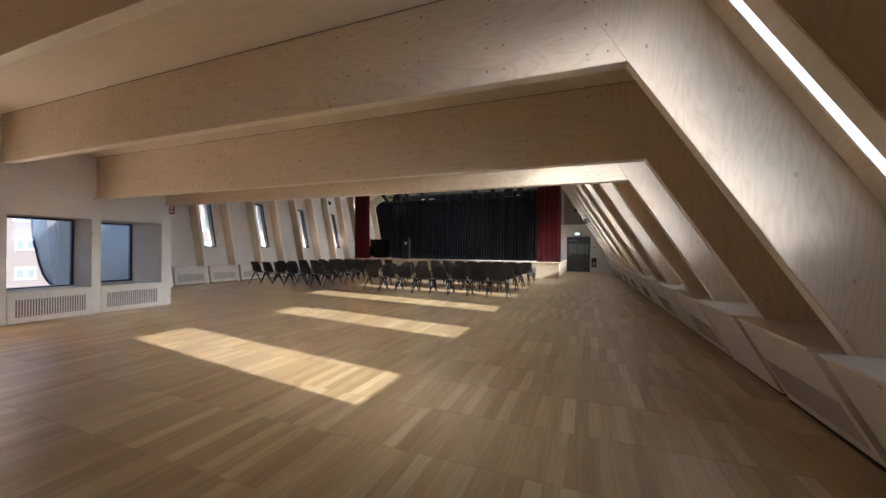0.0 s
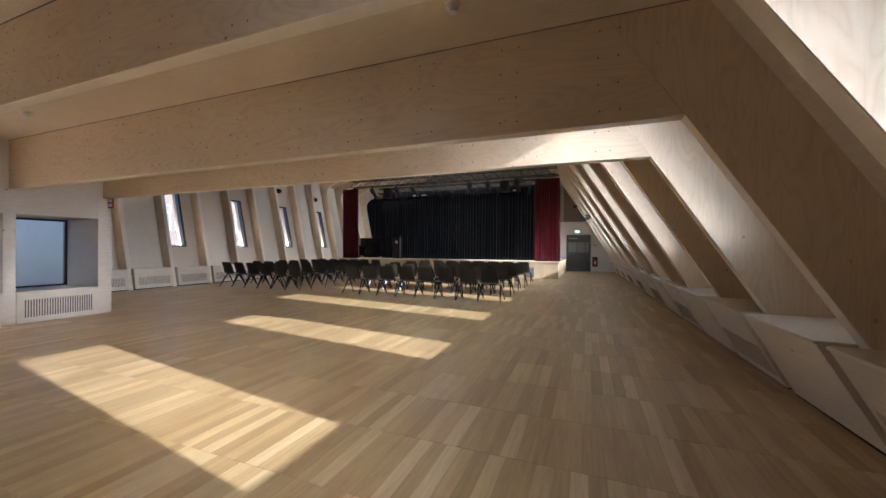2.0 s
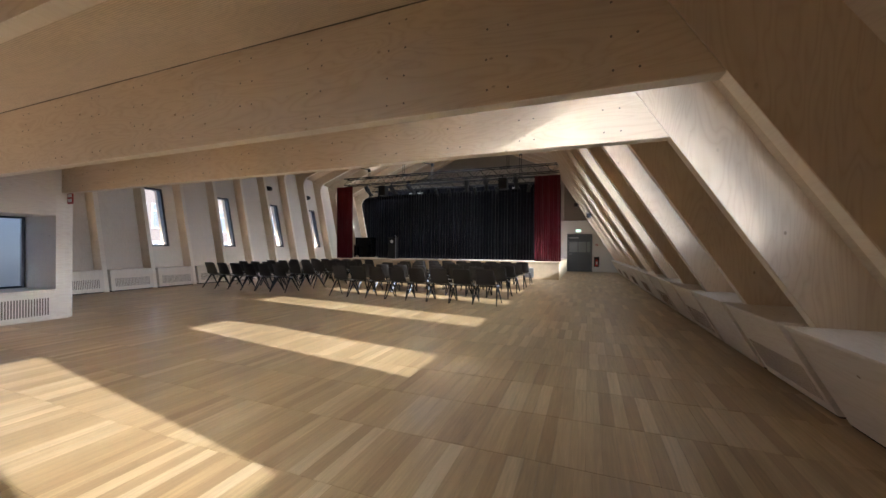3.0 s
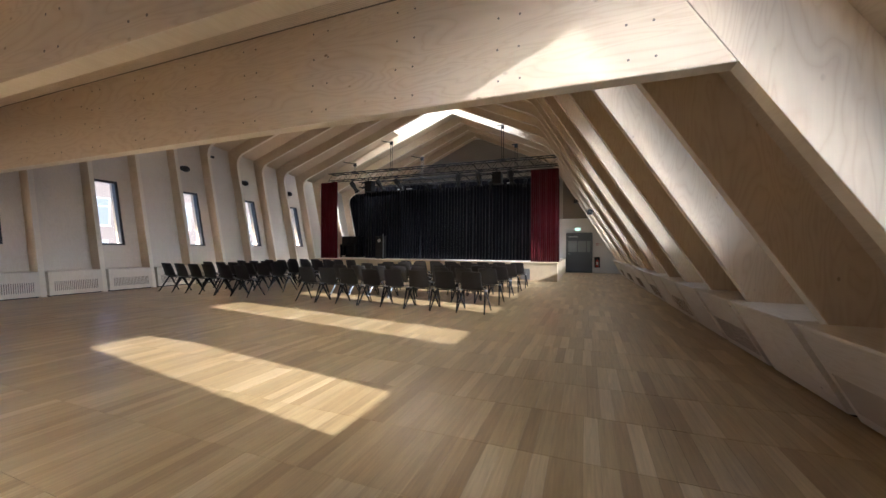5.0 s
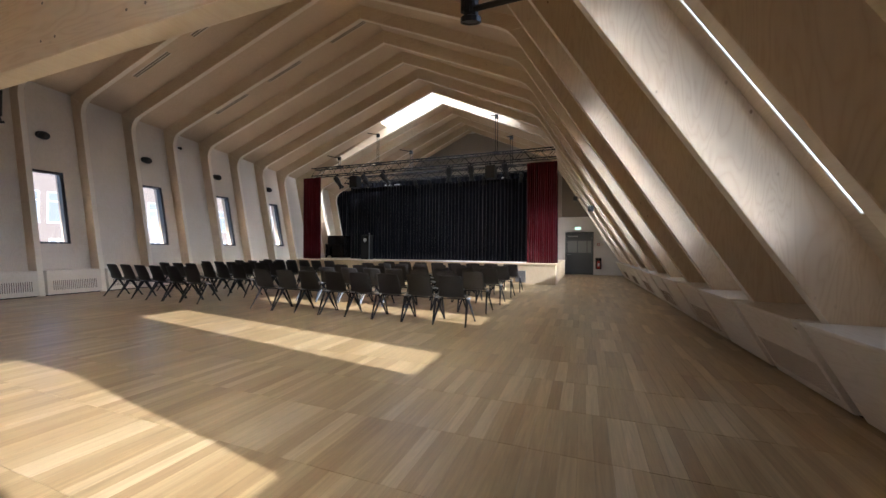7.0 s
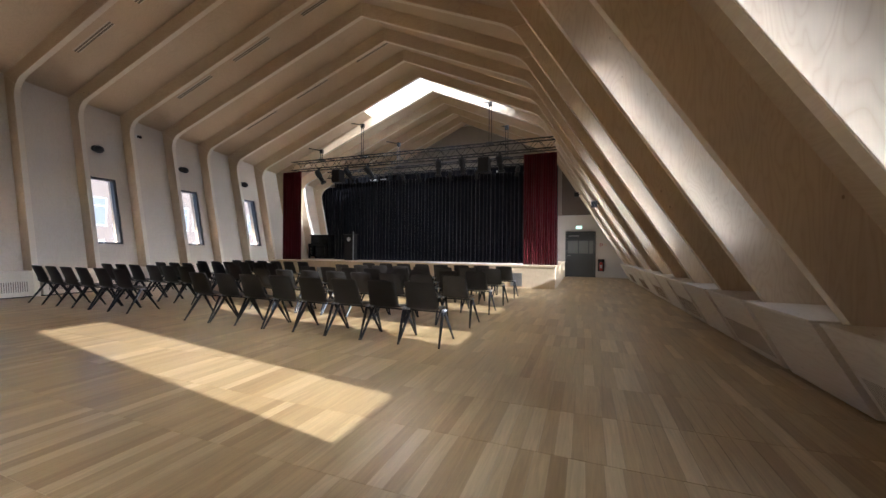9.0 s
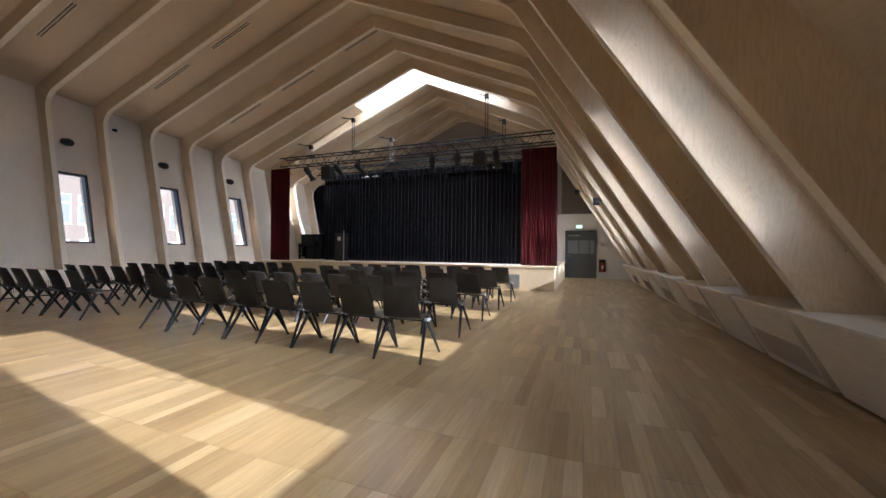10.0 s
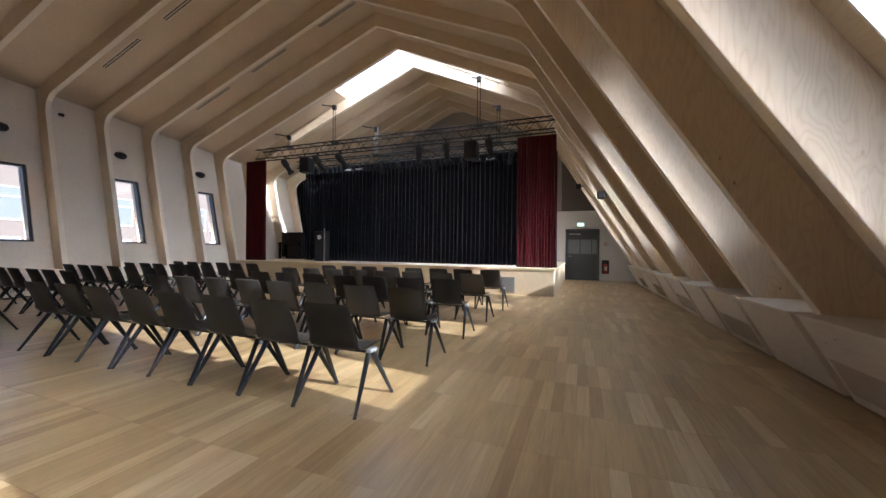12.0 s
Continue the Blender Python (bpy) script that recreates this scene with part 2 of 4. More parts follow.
def add_loft(bm, section_a, section_b, y0, y1):
    """Two sections of equal count in x, z joined along y."""
    a = [bm.verts.new((x + drift(x, y0), y0, z)) for x, z in section_a]
    b = [bm.verts.new((x + drift(x, y1), y1, z)) for x, z in section_b]
    bm.faces.new(a)
    bm.faces.new(b[::-1])
    for i in range(len(a)):
        j = (i + 1) % len(a)
        bm.faces.new((a[j], a[i], b[i], b[j]))


def prism(section, y0, y1, shear=0.0, bevel=0.0):
    bm = bmesh.new()
    add_prism(bm, section, y0, y1, shear)
    if bevel:
        bmesh.ops.bevel(bm, geom=bm.edges[:], offset=bevel, segments=2, affect="EDGES", profile=0.6)
        bmesh.ops.triangulate(bm, faces=[f for f in bm.faces if len(f.verts) > 4], ngon_method="EAR_CLIP")
    return bm


def add_tube(bm, points, r, sides=8):
    """A round bar along a line of points."""
    pts = [Vector(p) for p in points]
    rings = []
    for i, p in enumerate(pts):
        d = (pts[min(i + 1, len(pts) - 1)] - pts[max(i - 1, 0)]).normalized()
        u = d.orthogonal().normalized()
        if abs(d.z) < 0.95:
            u = d.cross(Vector((0, 0, 1))).normalized()
        else:
            u = d.cross(Vector((0, 1, 0))).normalized()
        w = d.cross(u)
        rr = r[i] if isinstance(r, (list, tuple)) else r
        rings.append([bm.verts.new(p + (u * math.cos(a) + w * math.sin(a)) * rr) for a in (2 * math.pi * s / sides for s in range(sides))])
    for a, b in zip(rings, rings[1:]):
        for s in range(sides):
            t = (s + 1) % sides
            bm.faces.new((a[s], a[t], b[t], b[s]))
    bm.faces.new(rings[0][::-1])
    bm.faces.new(rings[-1])


def tube(points, r, sides=8):
    bm = bmesh.new()
    add_tube(bm, points, r, sides)
    return bm


def structure(name, bm, material, label, category=""):
    return tagged(mesh_ob(name, bm, material), label, category or name.split("_")[0], kind="structure")


# ---------------------------------------------------------------- plan
BAY, Y0, THICK, SHEAR = 1.275, 4.29, 0.12, 0.0


def yk(k):
    return Y0 + BAY * k


SLOPE = 1.60                       # steepness of the right-hand roof
R_FLOOR, R_DEPTH = 2.32, 0.66     # inner edge of the ribs at the floor; level depth to the lining
APEX = (-5.77, 7.71)
KNEE_R = (-1.28, 5.76)
FOOT_L = -12.55
LINE_L = 0.40
Y_END, Y_BACK = 24.7, -7.0
X_PART = -8.62                     # inner face of the facade beside the low part
HALL_START = yk(1)


def x_in(z):
    return R_FLOOR - z / SLOPE


def x_out(z):
    return R_FLOOR + R_DEPTH - z / SLOPE


APEX_O = (APEX[0], APEX[1] + 0.38)
KNEE_RO = (x_out(5.74), 5.74)


def knee_l(y):
    """Inner corner of the eaves on the window side; the eaves drop towards the stage."""
    z = 5.48 - 0.098 * (y - 10.66)
    return (FOOT_L - 0.2202 * z, z)


def knee_lo(y):
    """The same corner on the lining."""
    x, z = knee_l(y)
    return (x - 0.44, z + 0.28)


# ---------------------------------------------------------------- floor base, ground, outer shell
structure("floor_base", box(-16, 5, Y_BACK - 1, Y_END + 1, -0.30, -0.012), M_JOINT, "dark screed and joints under the oak boards", "floor")


def rounded(p0, corner, p1, r, n=6):
    """Points that round the corner between two lines."""
    a, c, b = Vector(p0), Vector(corner), Vector(p1)
    u, w = (a - c).normalized(), (b - c).normalized()
    s, e = c + u * r, c + w * r
    return [tuple(s * (1 - t) ** 2 + c * 2 * t * (1 - t) + e * t * t for t in [i / n]) [0] for i in range(n + 1)]


def edged(ob):
    """Pale edge ply, light put into its colour, on the faces that look along the section."""
    for p in ob.data.polygons:
        if abs(p.normal.y) < 0.4:
            p.material_index = 1
    return ob


def rib(k):
    """One roof frame of the hall: leg, roof rafters and the deep leaning leg."""
    e = thing("roof_frame", "pale spruce plywood roof frame, knotty, spanning the hall", "roof frame", group="roof frames of the hall")
    y0, y1 = yk(k), yk(k) + THICK
    curve = rounded((FOOT_L, 0), knee_l(y0), APEX, 0.48, 10)
    half = len(curve) // 2
    outer_k = knee_lo(y0)
    leg = [(FOOT_L - LINE_L - 0.05, 0), (FOOT_L, 0)] + curve[:half + 1] + [(outer_k[0] - 0.05, outer_k[1] + 0.03)]
    edged(part("left_leg", prism(leg, y0, y1, SHEAR, 0.012), [M_FRAME_Z, M_EDGE], e))
    raf = curve[half:] + [APEX, (APEX_O[0], APEX_O[1] + 0.05), (outer_k[0] - 0.05, outer_k[1] + 0.03)]
    edged(part("left_rafter", prism(raf, y0, y1, SHEAR, 0.012), [M_FRAME_X, M_EDGE], e))
    s = 0.025 if k == 2 else 0.0
    kc = rounded(APEX, (KNEE_R[0] + s, KNEE_R[1]), (R_FLOOR + s, 0), 0.30)
    hk = len(kc) // 2
    raf = [APEX] + kc[:hk + 1] + [(KNEE_RO[0] + 0.05, KNEE_RO[1] + 0.04), (APEX_O[0], APEX_O[1] + 0.05)]
    edged(part("right_rafter", prism(raf, y0, y1, SHEAR, 0.012), [M_FRAME_X, M_EDGE], e))
    leg = kc[hk:] + [(R_FLOOR + s, 0), (R_FLOOR + R_DEPTH + 0.06, 0), (KNEE_RO[0] + 0.06, KNEE_RO[1] + 0.03)]
    edged(part("right_leg", prism(leg, y0, y1, SHEAR, 0.012), [M_FRAME_Z, M_EDGE], e))
    return e


K_LAST = 15
for k in range(2, K_LAST + 1):
    rib(k)

COLLAR = {-9: (3.4, 4.1), -8: (3.4, 4.1), -7: (3.4, 4.1), -6: (3.4, 4.1), -5: (3.4, 4.1), -4: (3.4, 4.1), -3: (3.4, 4.1), -2: (3.12, 3.86), -1: (2.70, 3.49), 0: (2.27, 3.08), 1: (2.28, 3.10)}


def collar_frame(k):
    """A frame of the low part: a deep tie beam and the leaning leg, mitred together."""
    z0, z1 = COLLAR[k]
    y0 = yk(k)
    y1 = y0 + THICK
    e = thing("collar_frame", "knotty spruce plywood tie beam joined to a leaning leg", "roof frame", group="tie beams of the low part")
    s = {-2: 0.055, 0: 0.03, 1: 0.02}.get(k, 0.0)
    corner = (x_in(z0) + s, z0)
    zt = z1 + 0.10
    top = (x_in(zt) + s, zt)
    edged(part("tie_beam", prism([(X_PART - 0.7, z0), corner, top, (X_PART - 0.7, zt)], y0, y1, SHEAR, 0.012), [M_FRAME_X, M_EDGE], e))
    edged(part("leaning_leg", prism([corner, (R_FLOOR + s, 0), (R_FLOOR + R_DEPTH + 0.06, 0), (x_out(zt) + 0.06, zt), top], y0, y1, SHEAR, 0.012), [M_FRAME_Z, M_EDGE], e))
    return e


for k in COLLAR:
    collar_frame(k)

# ---------------------------------------------------------------- linings, ceilings, skylights
SKY_Z0, SKY_Z1, SKY_A, SKY_B = 1.55, 3.79, 0.19, 1.11
# roof windows -8 and -6 lie out of view, added for more light
K_FIRST = -9


def sky_top(k):
    """The roof windows of the low part end below its ceiling."""
    return SKY_Z1 - 0.03 if k >= 0 else 3.24


def sky_foot(k):
    return SKY_Z0 - 0.03 if k >= 0 else SKY_Z0


def inset(k):
    """Lining moved towards the room along the hall, to fit the camera's view."""
    return -0.075 if k >= 0 else 0.0


def sloped(z0, z1, d0, d1, shift=0.0):
    """Section of a sheet of the right-hand roof between two heights and two depths behind the lining."""
    return [(x_out(z) + d + shift, z) for z, d in ((z0, d0), (z1, d0), (z1, d1), (z0, d1))]


def add_sheared(bm, section, y0, y1):
    add_prism(bm, section, y0, y1, SHEAR)


bm = bmesh.new()
RT = 0.30
for k in range(K_FIRST, K_LAST + 1):
    a, b = yk(k) + THICK, yk(k + 1)
    top = 5.74
    full_a, full_b = yk(k) + THICK / 2, yk(k + 1) + THICK / 2
    if k % 2 == 0 and k != -4:
        add_sheared(bm, sloped(0, sky_foot(k), 0, RT, inset(k)), full_a, full_b)
        add_sheared(bm, sloped(sky_top(k), top, 0, RT, inset(k)), full_a, full_b)
        add_sheared(bm, sloped(sky_foot(k), sky_top(k), 0, RT, inset(k)), yk(k) + SKY_B, full_b)
        add_sheared(bm, sloped(sky_foot(k), sky_top(k), 0, RT, inset(k)), full_a, yk(k) + SKY_A)
    else:
        add_sheared(bm, sloped(0, top, 0, RT, inset(k)), full_a, full_b)
structure("wall_east_lining", bm, M_LINING, "pale plywood lining of the steep roof slope", "wall")

for k in range(K_FIRST, K_LAST + 1):
    if k % 2 or k == -4:
        continue
    a, b, zb, zt = yk(k) + SKY_A, yk(k) + SKY_B, sky_foot(k), sky_top(k)
    e = thing("skylight", "tall roof window with dark metal frame and clear glass", "skylight", group="roof windows in the slope", kind="structure")

    def bars(w0, w1, d0, d1):
        """A ring of bars between two insets and two depths."""
        f = bmesh.new()
        for z0, z1, c0, c1 in ((zb + w0, zb + w1, a + w0, b - w0), (zt - w1, zt - w0, a + w0, b - w0), (zb + w1, zt - w1, a + w0, a + w1), (zb + w1, zt - w1, b - w1, b - w0)):
            add_prism(f, sloped(z0, z1, d0, d1, inset(k)), c0, c1)
        return f
    part("reveal", bars(-0.001, 0.012, 0.004, RT - 0.072), M_REVEAL, e, "white painted reveal")
    part("window_frame", bars(0.0, 0.045, RT - 0.07, RT + 0.02), M_ALU, e)
    g = bmesh.new()
    add_prism(g, sloped(zb + 0.045, zt - 0.045, RT - 0.03, RT - 0.02, inset(k)), a + 0.045, b - 0.045)
    part("pane", g, M_GLASS, e).visible_shadow = False
    zc = (zb + zt) / 2
    centre = Vector((x_out(zc) + RT + 0.10 + inset(k) + drift(2, a), (a + b) / 2, zc))
    inward = Vector((-SLOPE, 0, -1)).normalized()
    turn = Matrix((Vector((0, 1, 0)), inward.cross(Vector((0, 1, 0))) * -1, -inward)).transposed().to_4x4()
    opening_lamp("skylight_daylight", b - a, (zt - zb) * 1.19, 1.1 * (zt - zb) / 2.3, Matrix.Translation(centre) @ turn, spread=125)

# flat ceiling over the low part, stepping down towards the hall
bm = bmesh.new()
for k in range(K_FIRST, 1):
    z = COLLAR[k + 1][1]
    add_prism(bm, [(-9.9, z), (x_out(z) + 0.1, z), (x_out(z) + 0.1, z + 0.12), (-9.9, z + 0.12)], yk(k) + THICK, yk(k + 1), SHEAR)
structure("ceiling_low", bm, M_ACOUSTIC, "perforated plywood ceiling panels between tie beams", "ceiling")

# thin dark strips stand in for the shaded gap at each beam
bm = bmesh.new()
for k in range(-4, 1):
    z = COLLAR[k + 1][1]
    add_prism(bm, [(X_PART, z - 0.004), (x_out(z), z - 0.004), (x_out(z), z - 0.0005), (X_PART, z - 0.0005)], yk(k + 1) - 0.011, yk(k + 1) - 0.0005)
structure("trim_ceiling_joint", bm, M_SLOT, "thin dark strip in place of the shaded joint between ceiling and tie beams", "trim")

# roof planes of the hall
HA, HB = yk(1), Y_END + 0.4
K_RIDGE = 11


def roof_sheet(p, q, lift):
    return [(p[0], p[1]), (q[0], q[1]), (q[0], q[1] + lift), (p[0], p[1] + lift)]


def roof_strip(p, q, lift, n):
    """A sheet with points along its length, for bays whose two ends differ."""
    line = [(p[0] + (q[0] - p[0]) * i / n, p[1] + (q[1] - p[1]) * i / n) for i in range(n + 1)]
    return line + [(x, z + lift) for x, z in reversed(line)]


def on(p, q, x):
    t = (x - p[0]) / (q[0] - p[0])
    return (x, p[1] + t * (q[1] - p[1]))


bm = bmesh.new()
r0, r1 = yk(K_RIDGE) + THICK, yk(K_RIDGE + 1)
for y0, y1, glazed in ((HA, r0, False), (r0, r1, True), (r1, HB, False)):
    inner_l, inner_r = (-8.60, -2.40) if glazed else (APEX_O[0], APEX_O[0])
    steps = max(1, round((y1 - y0) / BAY))
    for i in range(steps):
        c0, c1 = y0 + (y1 - y0) * i / steps, y0 + (y1 - y0) * (i + 1) / steps
        add_loft(bm, *(roof_strip(knee_lo(c), on(knee_lo(c), APEX_O, inner_l), 0.3, 8) for c in (c0, c1)), c0, c1)
    add_prism(bm, roof_sheet(on(APEX_O, KNEE_RO, inner_r), KNEE_RO, 0.3), y0, y1)
structure("ceiling_hall", bm, M_CEIL, "pale plywood roof lining between the frames", "ceiling")
e = thing("ridge_skylight", "glazed strip across the ridge above the stage", "skylight", kind="structure")
g = bmesh.new()
for p, q in ((on(knee_lo(r0), APEX_O, -8.60), APEX_O), (APEX_O, on(APEX_O, KNEE_RO, -2.40))):
    add_prism(g, [(p[0], p[1] + 0.25), (q[0], q[1] + 0.25), (q[0], q[1] + 0.262), (p[0], p[1] + 0.262)], r0 + 0.004, r1 - 0.004, SHEAR)
part("pane", g, M_GLASS, e).visible_shadow = False
for p, q in ((on(knee_lo(r0), APEX_O, -8.60), APEX_O), (APEX_O, on(APEX_O, KNEE_RO, -2.40))):
    mid = Vector(((p[0] + q[0]) / 2, (r0 + r1) / 2, (p[1] + q[1]) / 2 + 0.32))
    along = Vector((q[0] - p[0], 0, q[1] - p[1]))
    ax = along.normalized()
    turn = Matrix((ax, Vector((0, 1, 0)), ax.cross(Vector((0, 1, 0))))).transposed().to_4x4()
    opening_lamp("ridge_daylight", along.length, r1 - r0, 13.0, Matrix.Translation(mid) @ turn, (0.75, 0.87, 1.0))

# ---------------------------------------------------------------- left wall of the hall with its windows
def lean(z):
    return -0.2202 * z


def xw(z):
    return FOOT_L - LINE_L + lean(z)


WIN_Z0, WIN_Z1 = 1.335, 3.35
WIN_W = 0.70
WINS = [6.0 + (yk(k) + 0.15 - 6.0) * 1.017 + WIN_W / 2 for k in range(2, 11, 2)]


def wall_section(z0, z1, d0=0.0, d1=0.45):
    return [(xw(z0) - d0, z0), (xw(z1) - d0, z1), (xw(z1) - d1, z1), (xw(z0) - d1, z0)]


bm = bmesh.new()
def add_wall(bm, z0, y0, y1):
    """A stretch of the wall from a height up to the sinking eaves."""
    add_loft(bm, wall_section(z0, knee_lo(y0)[1] + 0.1), wall_section(z0, knee_lo(y1)[1] + 0.1), y0, y1)


edges = [5.6]
for c in WINS:
    add_wall(bm, 0, edges[-1], c - WIN_W / 2)
    add_prism(bm, wall_section(0, WIN_Z0), c - WIN_W / 2, c + WIN_W / 2)
    add_wall(bm, WIN_Z1, c - WIN_W / 2, c + WIN_W / 2)
    edges.append(c + WIN_W / 2)
add_wall(bm, 0, edges[-1], Y_END + 0.4)
structure("wall_west", bm, M_WHITE_PLY, "white-glazed plywood wall leaning outwards", "wall")
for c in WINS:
    e = thing("hall_window", "narrow upright window with dark metal frame", "window", group="windows of the hall", kind="structure")
    f = bmesh.new()
    a, b = c - WIN_W / 2 + 0.003, c + WIN_W / 2 - 0.003
    for z0, z1, c0, c1 in ((WIN_Z0 + 0.003, WIN_Z0 + 0.05, a, b), (WIN_Z1 - 0.07, WIN_Z1 - 0.003, a, b), (WIN_Z0 + 0.05, WIN_Z1 - 0.07, a, a + 0.05), (WIN_Z0 + 0.05, WIN_Z1 - 0.07, b - 0.07, b)):
        add_prism(f, wall_section(z0, z1, 0.03, 0.20), c0, c1)
    part("window_frame", f, M_ALU, e)
    g = bmesh.new()
    add_prism(g, wall_section(WIN_Z0 + 0.05, WIN_Z1 - 0.07, 0.15, 0.16), a + 0.05, b - 0.07)
    part("pane", g, M_GLASS, e).visible_shadow = False

    # unseen fill lamp lying on the sill, added to lift the ceiling
    opening_lamp("window_daylight", 0.28, WIN_W - 0.1, FILL_POWER, pose(xw(WIN_Z0) - 0.36, c, WIN_Z0 + 0.02, 180), FILL_COLOUR)

# ---------------------------------------------------------------- end walls
structure("wall_north", box(-16, 5, Y_END, Y_END + 0.3, -0.1, 9), M_PLASTER, "white plastered end wall behind the stage", "wall")
structure("wall_south", box(-16, 5, Y_BACK - 0.3, Y_BACK, -0.1, 9), M_PLASTER, "plain wall behind the low part", "wall")
structure("wall_gable", box(-16, 2.0, yk(1) + THICK + 0.05, yk(1) + THICK + 0.2, 3.2, 9), M_PANEL, "plywood gable above the last tie beam", "wall")
structure("wall_return", prism([(X_PART - 0.1, -0.1), (-13.35, -0.1), (-14.65, 6), (X_PART - 0.1, 6)], 5.62, 5.76), M_PANEL, "plywood return wall of the low part", "wall")

# ---------------------------------------------------------------- facade beside the low part
# the first two bays are added out of view to hold fill lamps
PIERS = [(0.40, 0.54), (1.675, 1.815), (2.95, 3.09), (4.225, 4.372), (5.49, 5.68)]
P1, P2, P3 = PIERS[2:]
for a, b in PIERS:
    structure("wall_pier", box(X_PART - 0.25, X_PART, a, b, 0, 3.6), M_PANEL, "pale plywood pier between the windows", "wall")
structure("wall_southwest", box(X_PART - 0.3, X_PART, Y_BACK, 0.40, 0, 4.5), M_PANEL, "plywood wall of the low part", "wall")
for i, (a, b) in enumerate((p[1], q[0]) for p, q in zip(PIERS, PIERS[1:])):
    deep = 1.08 if i == 3 else 0.62
    structure("wall_lintel", box(X_PART - 1.2, X_PART - 0.004, a, b, 1.868, 4.2 if i < 2 else 3.6), M_PANEL, "pale knotty plywood panel above a window", "wall")
    structure("wall_sill", box(X_PART - 1.2, X_PART - 0.006, a, b, 0.0, 0.525), M_PANEL, "pale plywood window sill box", "wall")
    structure("wall_reveal", box(X_PART - 1.2, X_PART - 0.25, b, b + 0.05, 0.525, 1.868), M_PANEL, "plywood window reveal", "wall")
    e = thing("bay_window", "large fixed window with slim dark frame in a deep reveal", "window", group="windows of the low part", kind="structure")
    f = bmesh.new()
    for c0, c1, z0, z2 in ((a, b - 0.002, 0.527, 0.56), (a, b - 0.002, 1.83, 1.866), (a, a + 0.04, 0.56, 1.83), (b - 0.05, b - 0.002, 0.56, 1.83)):
        add_box(f, X_PART - deep - 0.06, X_PART - deep, c0, c1, z0, z2)
    part("window_frame", f, M_ALU, e)
    part("pane", box(X_PART - deep - 0.035, X_PART - deep - 0.025, a + 0.04, b - 0.05, 0.56, 1.83), M_GLASS, e).visible_shadow = False
    # fill lamps of the two unseen bays
    if i < 2:
        opening_lamp("bay_daylight", 1.2, b - a - 0.12, 3.6, pose(X_PART - 0.10, (a + b) / 2, 1.2, 0, -90), FILL_COLOUR)

# ---------------------------------------------------------------- stage
ST_Y, ST_Z, ST_X = 18.15, 0.755, -0.80
e = thing("stage", "raised stage with light maple front and boards", "stage")
part("body", box(-12.8, ST_X - 0.03, ST_Y + 0.02, Y_END - 0.01, 0.0, ST_Z - 0.06), M_STAGE, e)
part("deck", box(-12.8, ST_X, ST_Y, Y_END - 0.01, ST_Z - 0.06, ST_Z, 0.006), M_STAGE, e)


def curtain(name, label, x0, x1, y, z0, z1, folds, depth, material, category="curtain"):
    """Pleated cloth with folds that wander, closed to a thin solid."""
    bm = bmesh.new()
    n = folds * 10
    rows = 10
    rnd = random.Random(folds * 7 + int(abs(x0) * 100))
    ph = [rnd.uniform(-0.8, 0.8) for _ in range(folds + 2)]
    am = [rnd.uniform(0.55, 1.3) for _ in range(folds + 2)]
    grid = []
    for r in range(rows + 1):
        t = r / rows
        z = z1 + (z0 - z1) * t
        line = []
        for i in range(n + 1):
            u = i / n
            f = u * folds
            j = int(min(f, folds - 0.001))
            w = f - j
            amp = am[j] * (1 - w) + am[j + 1] * w
            phase = ph[j] * (1 - w) + ph[j + 1] * w
            off = depth * amp * (0.55 + 0.45 * t) * math.sin(2 * math.pi * f + phase + 0.5 * t * phase)
            line.append(bm.verts.new((x0 + (x1 - x0) * u + 0.25 * depth * math.cos(2 * math.pi * f + phase) * t, y + off, z)))
        grid.append(line)
    for a, b in zip(grid, grid[1:]):
        for i in range(n):
            bm.faces.new((a[i], a[i + 1], b[i + 1], b[i]))
    bmesh.ops.solidify(bm, geom=bm.faces[:], thickness=0.006)
    ob = mesh_ob(name, bm, material, True)
    return tagged(ob, label, category)


CY = 18.72
curtain("stage_curtain", "gathered dark red velvet stage curtain, drawn aside", -1.94, -0.83, CY, ST_Z + 0.005, 4.57, 14, 0.052, M_RED)
curtain("stage_curtain", "gathered dark red velvet stage curtain, drawn aside", -12.70, -11.66, CY, ST_Z + 0.005, 4.66, 12, 0.052, M_RED)
curtain("backdrop_curtain", "wide pleated blue-black molton curtain, closed", -10.85, -1.75, 20.0, ST_Z + 0.005, 4.30, 58, 0.058, M_BLACK_CLOTH)

# ---------------------------------------------------------------- radiator covers
def cover_grille(section_a, section_b, y0, y1, step, width, proud):
    """Upright slots of a cover, their shade drawn as thin dark bars on a leaning face between two points of its
    section.
    """
    bm = bmesh.new()
    (xa, za), (xb, zb) = section_a, section_b
    n = int((y1 - y0) / step)
    for i in range(n):
        c = y0 + (i + 0.5) * (y1 - y0) / n
        add_prism(bm, [(xa - proud, za), (xb - proud, zb), (xb + 0.01 * (1 if proud > 0 else -1), zb), (xa + 0.01 * (1 if proud > 0 else -1), za)], c - width / 2, c + width / 2)
    return bm


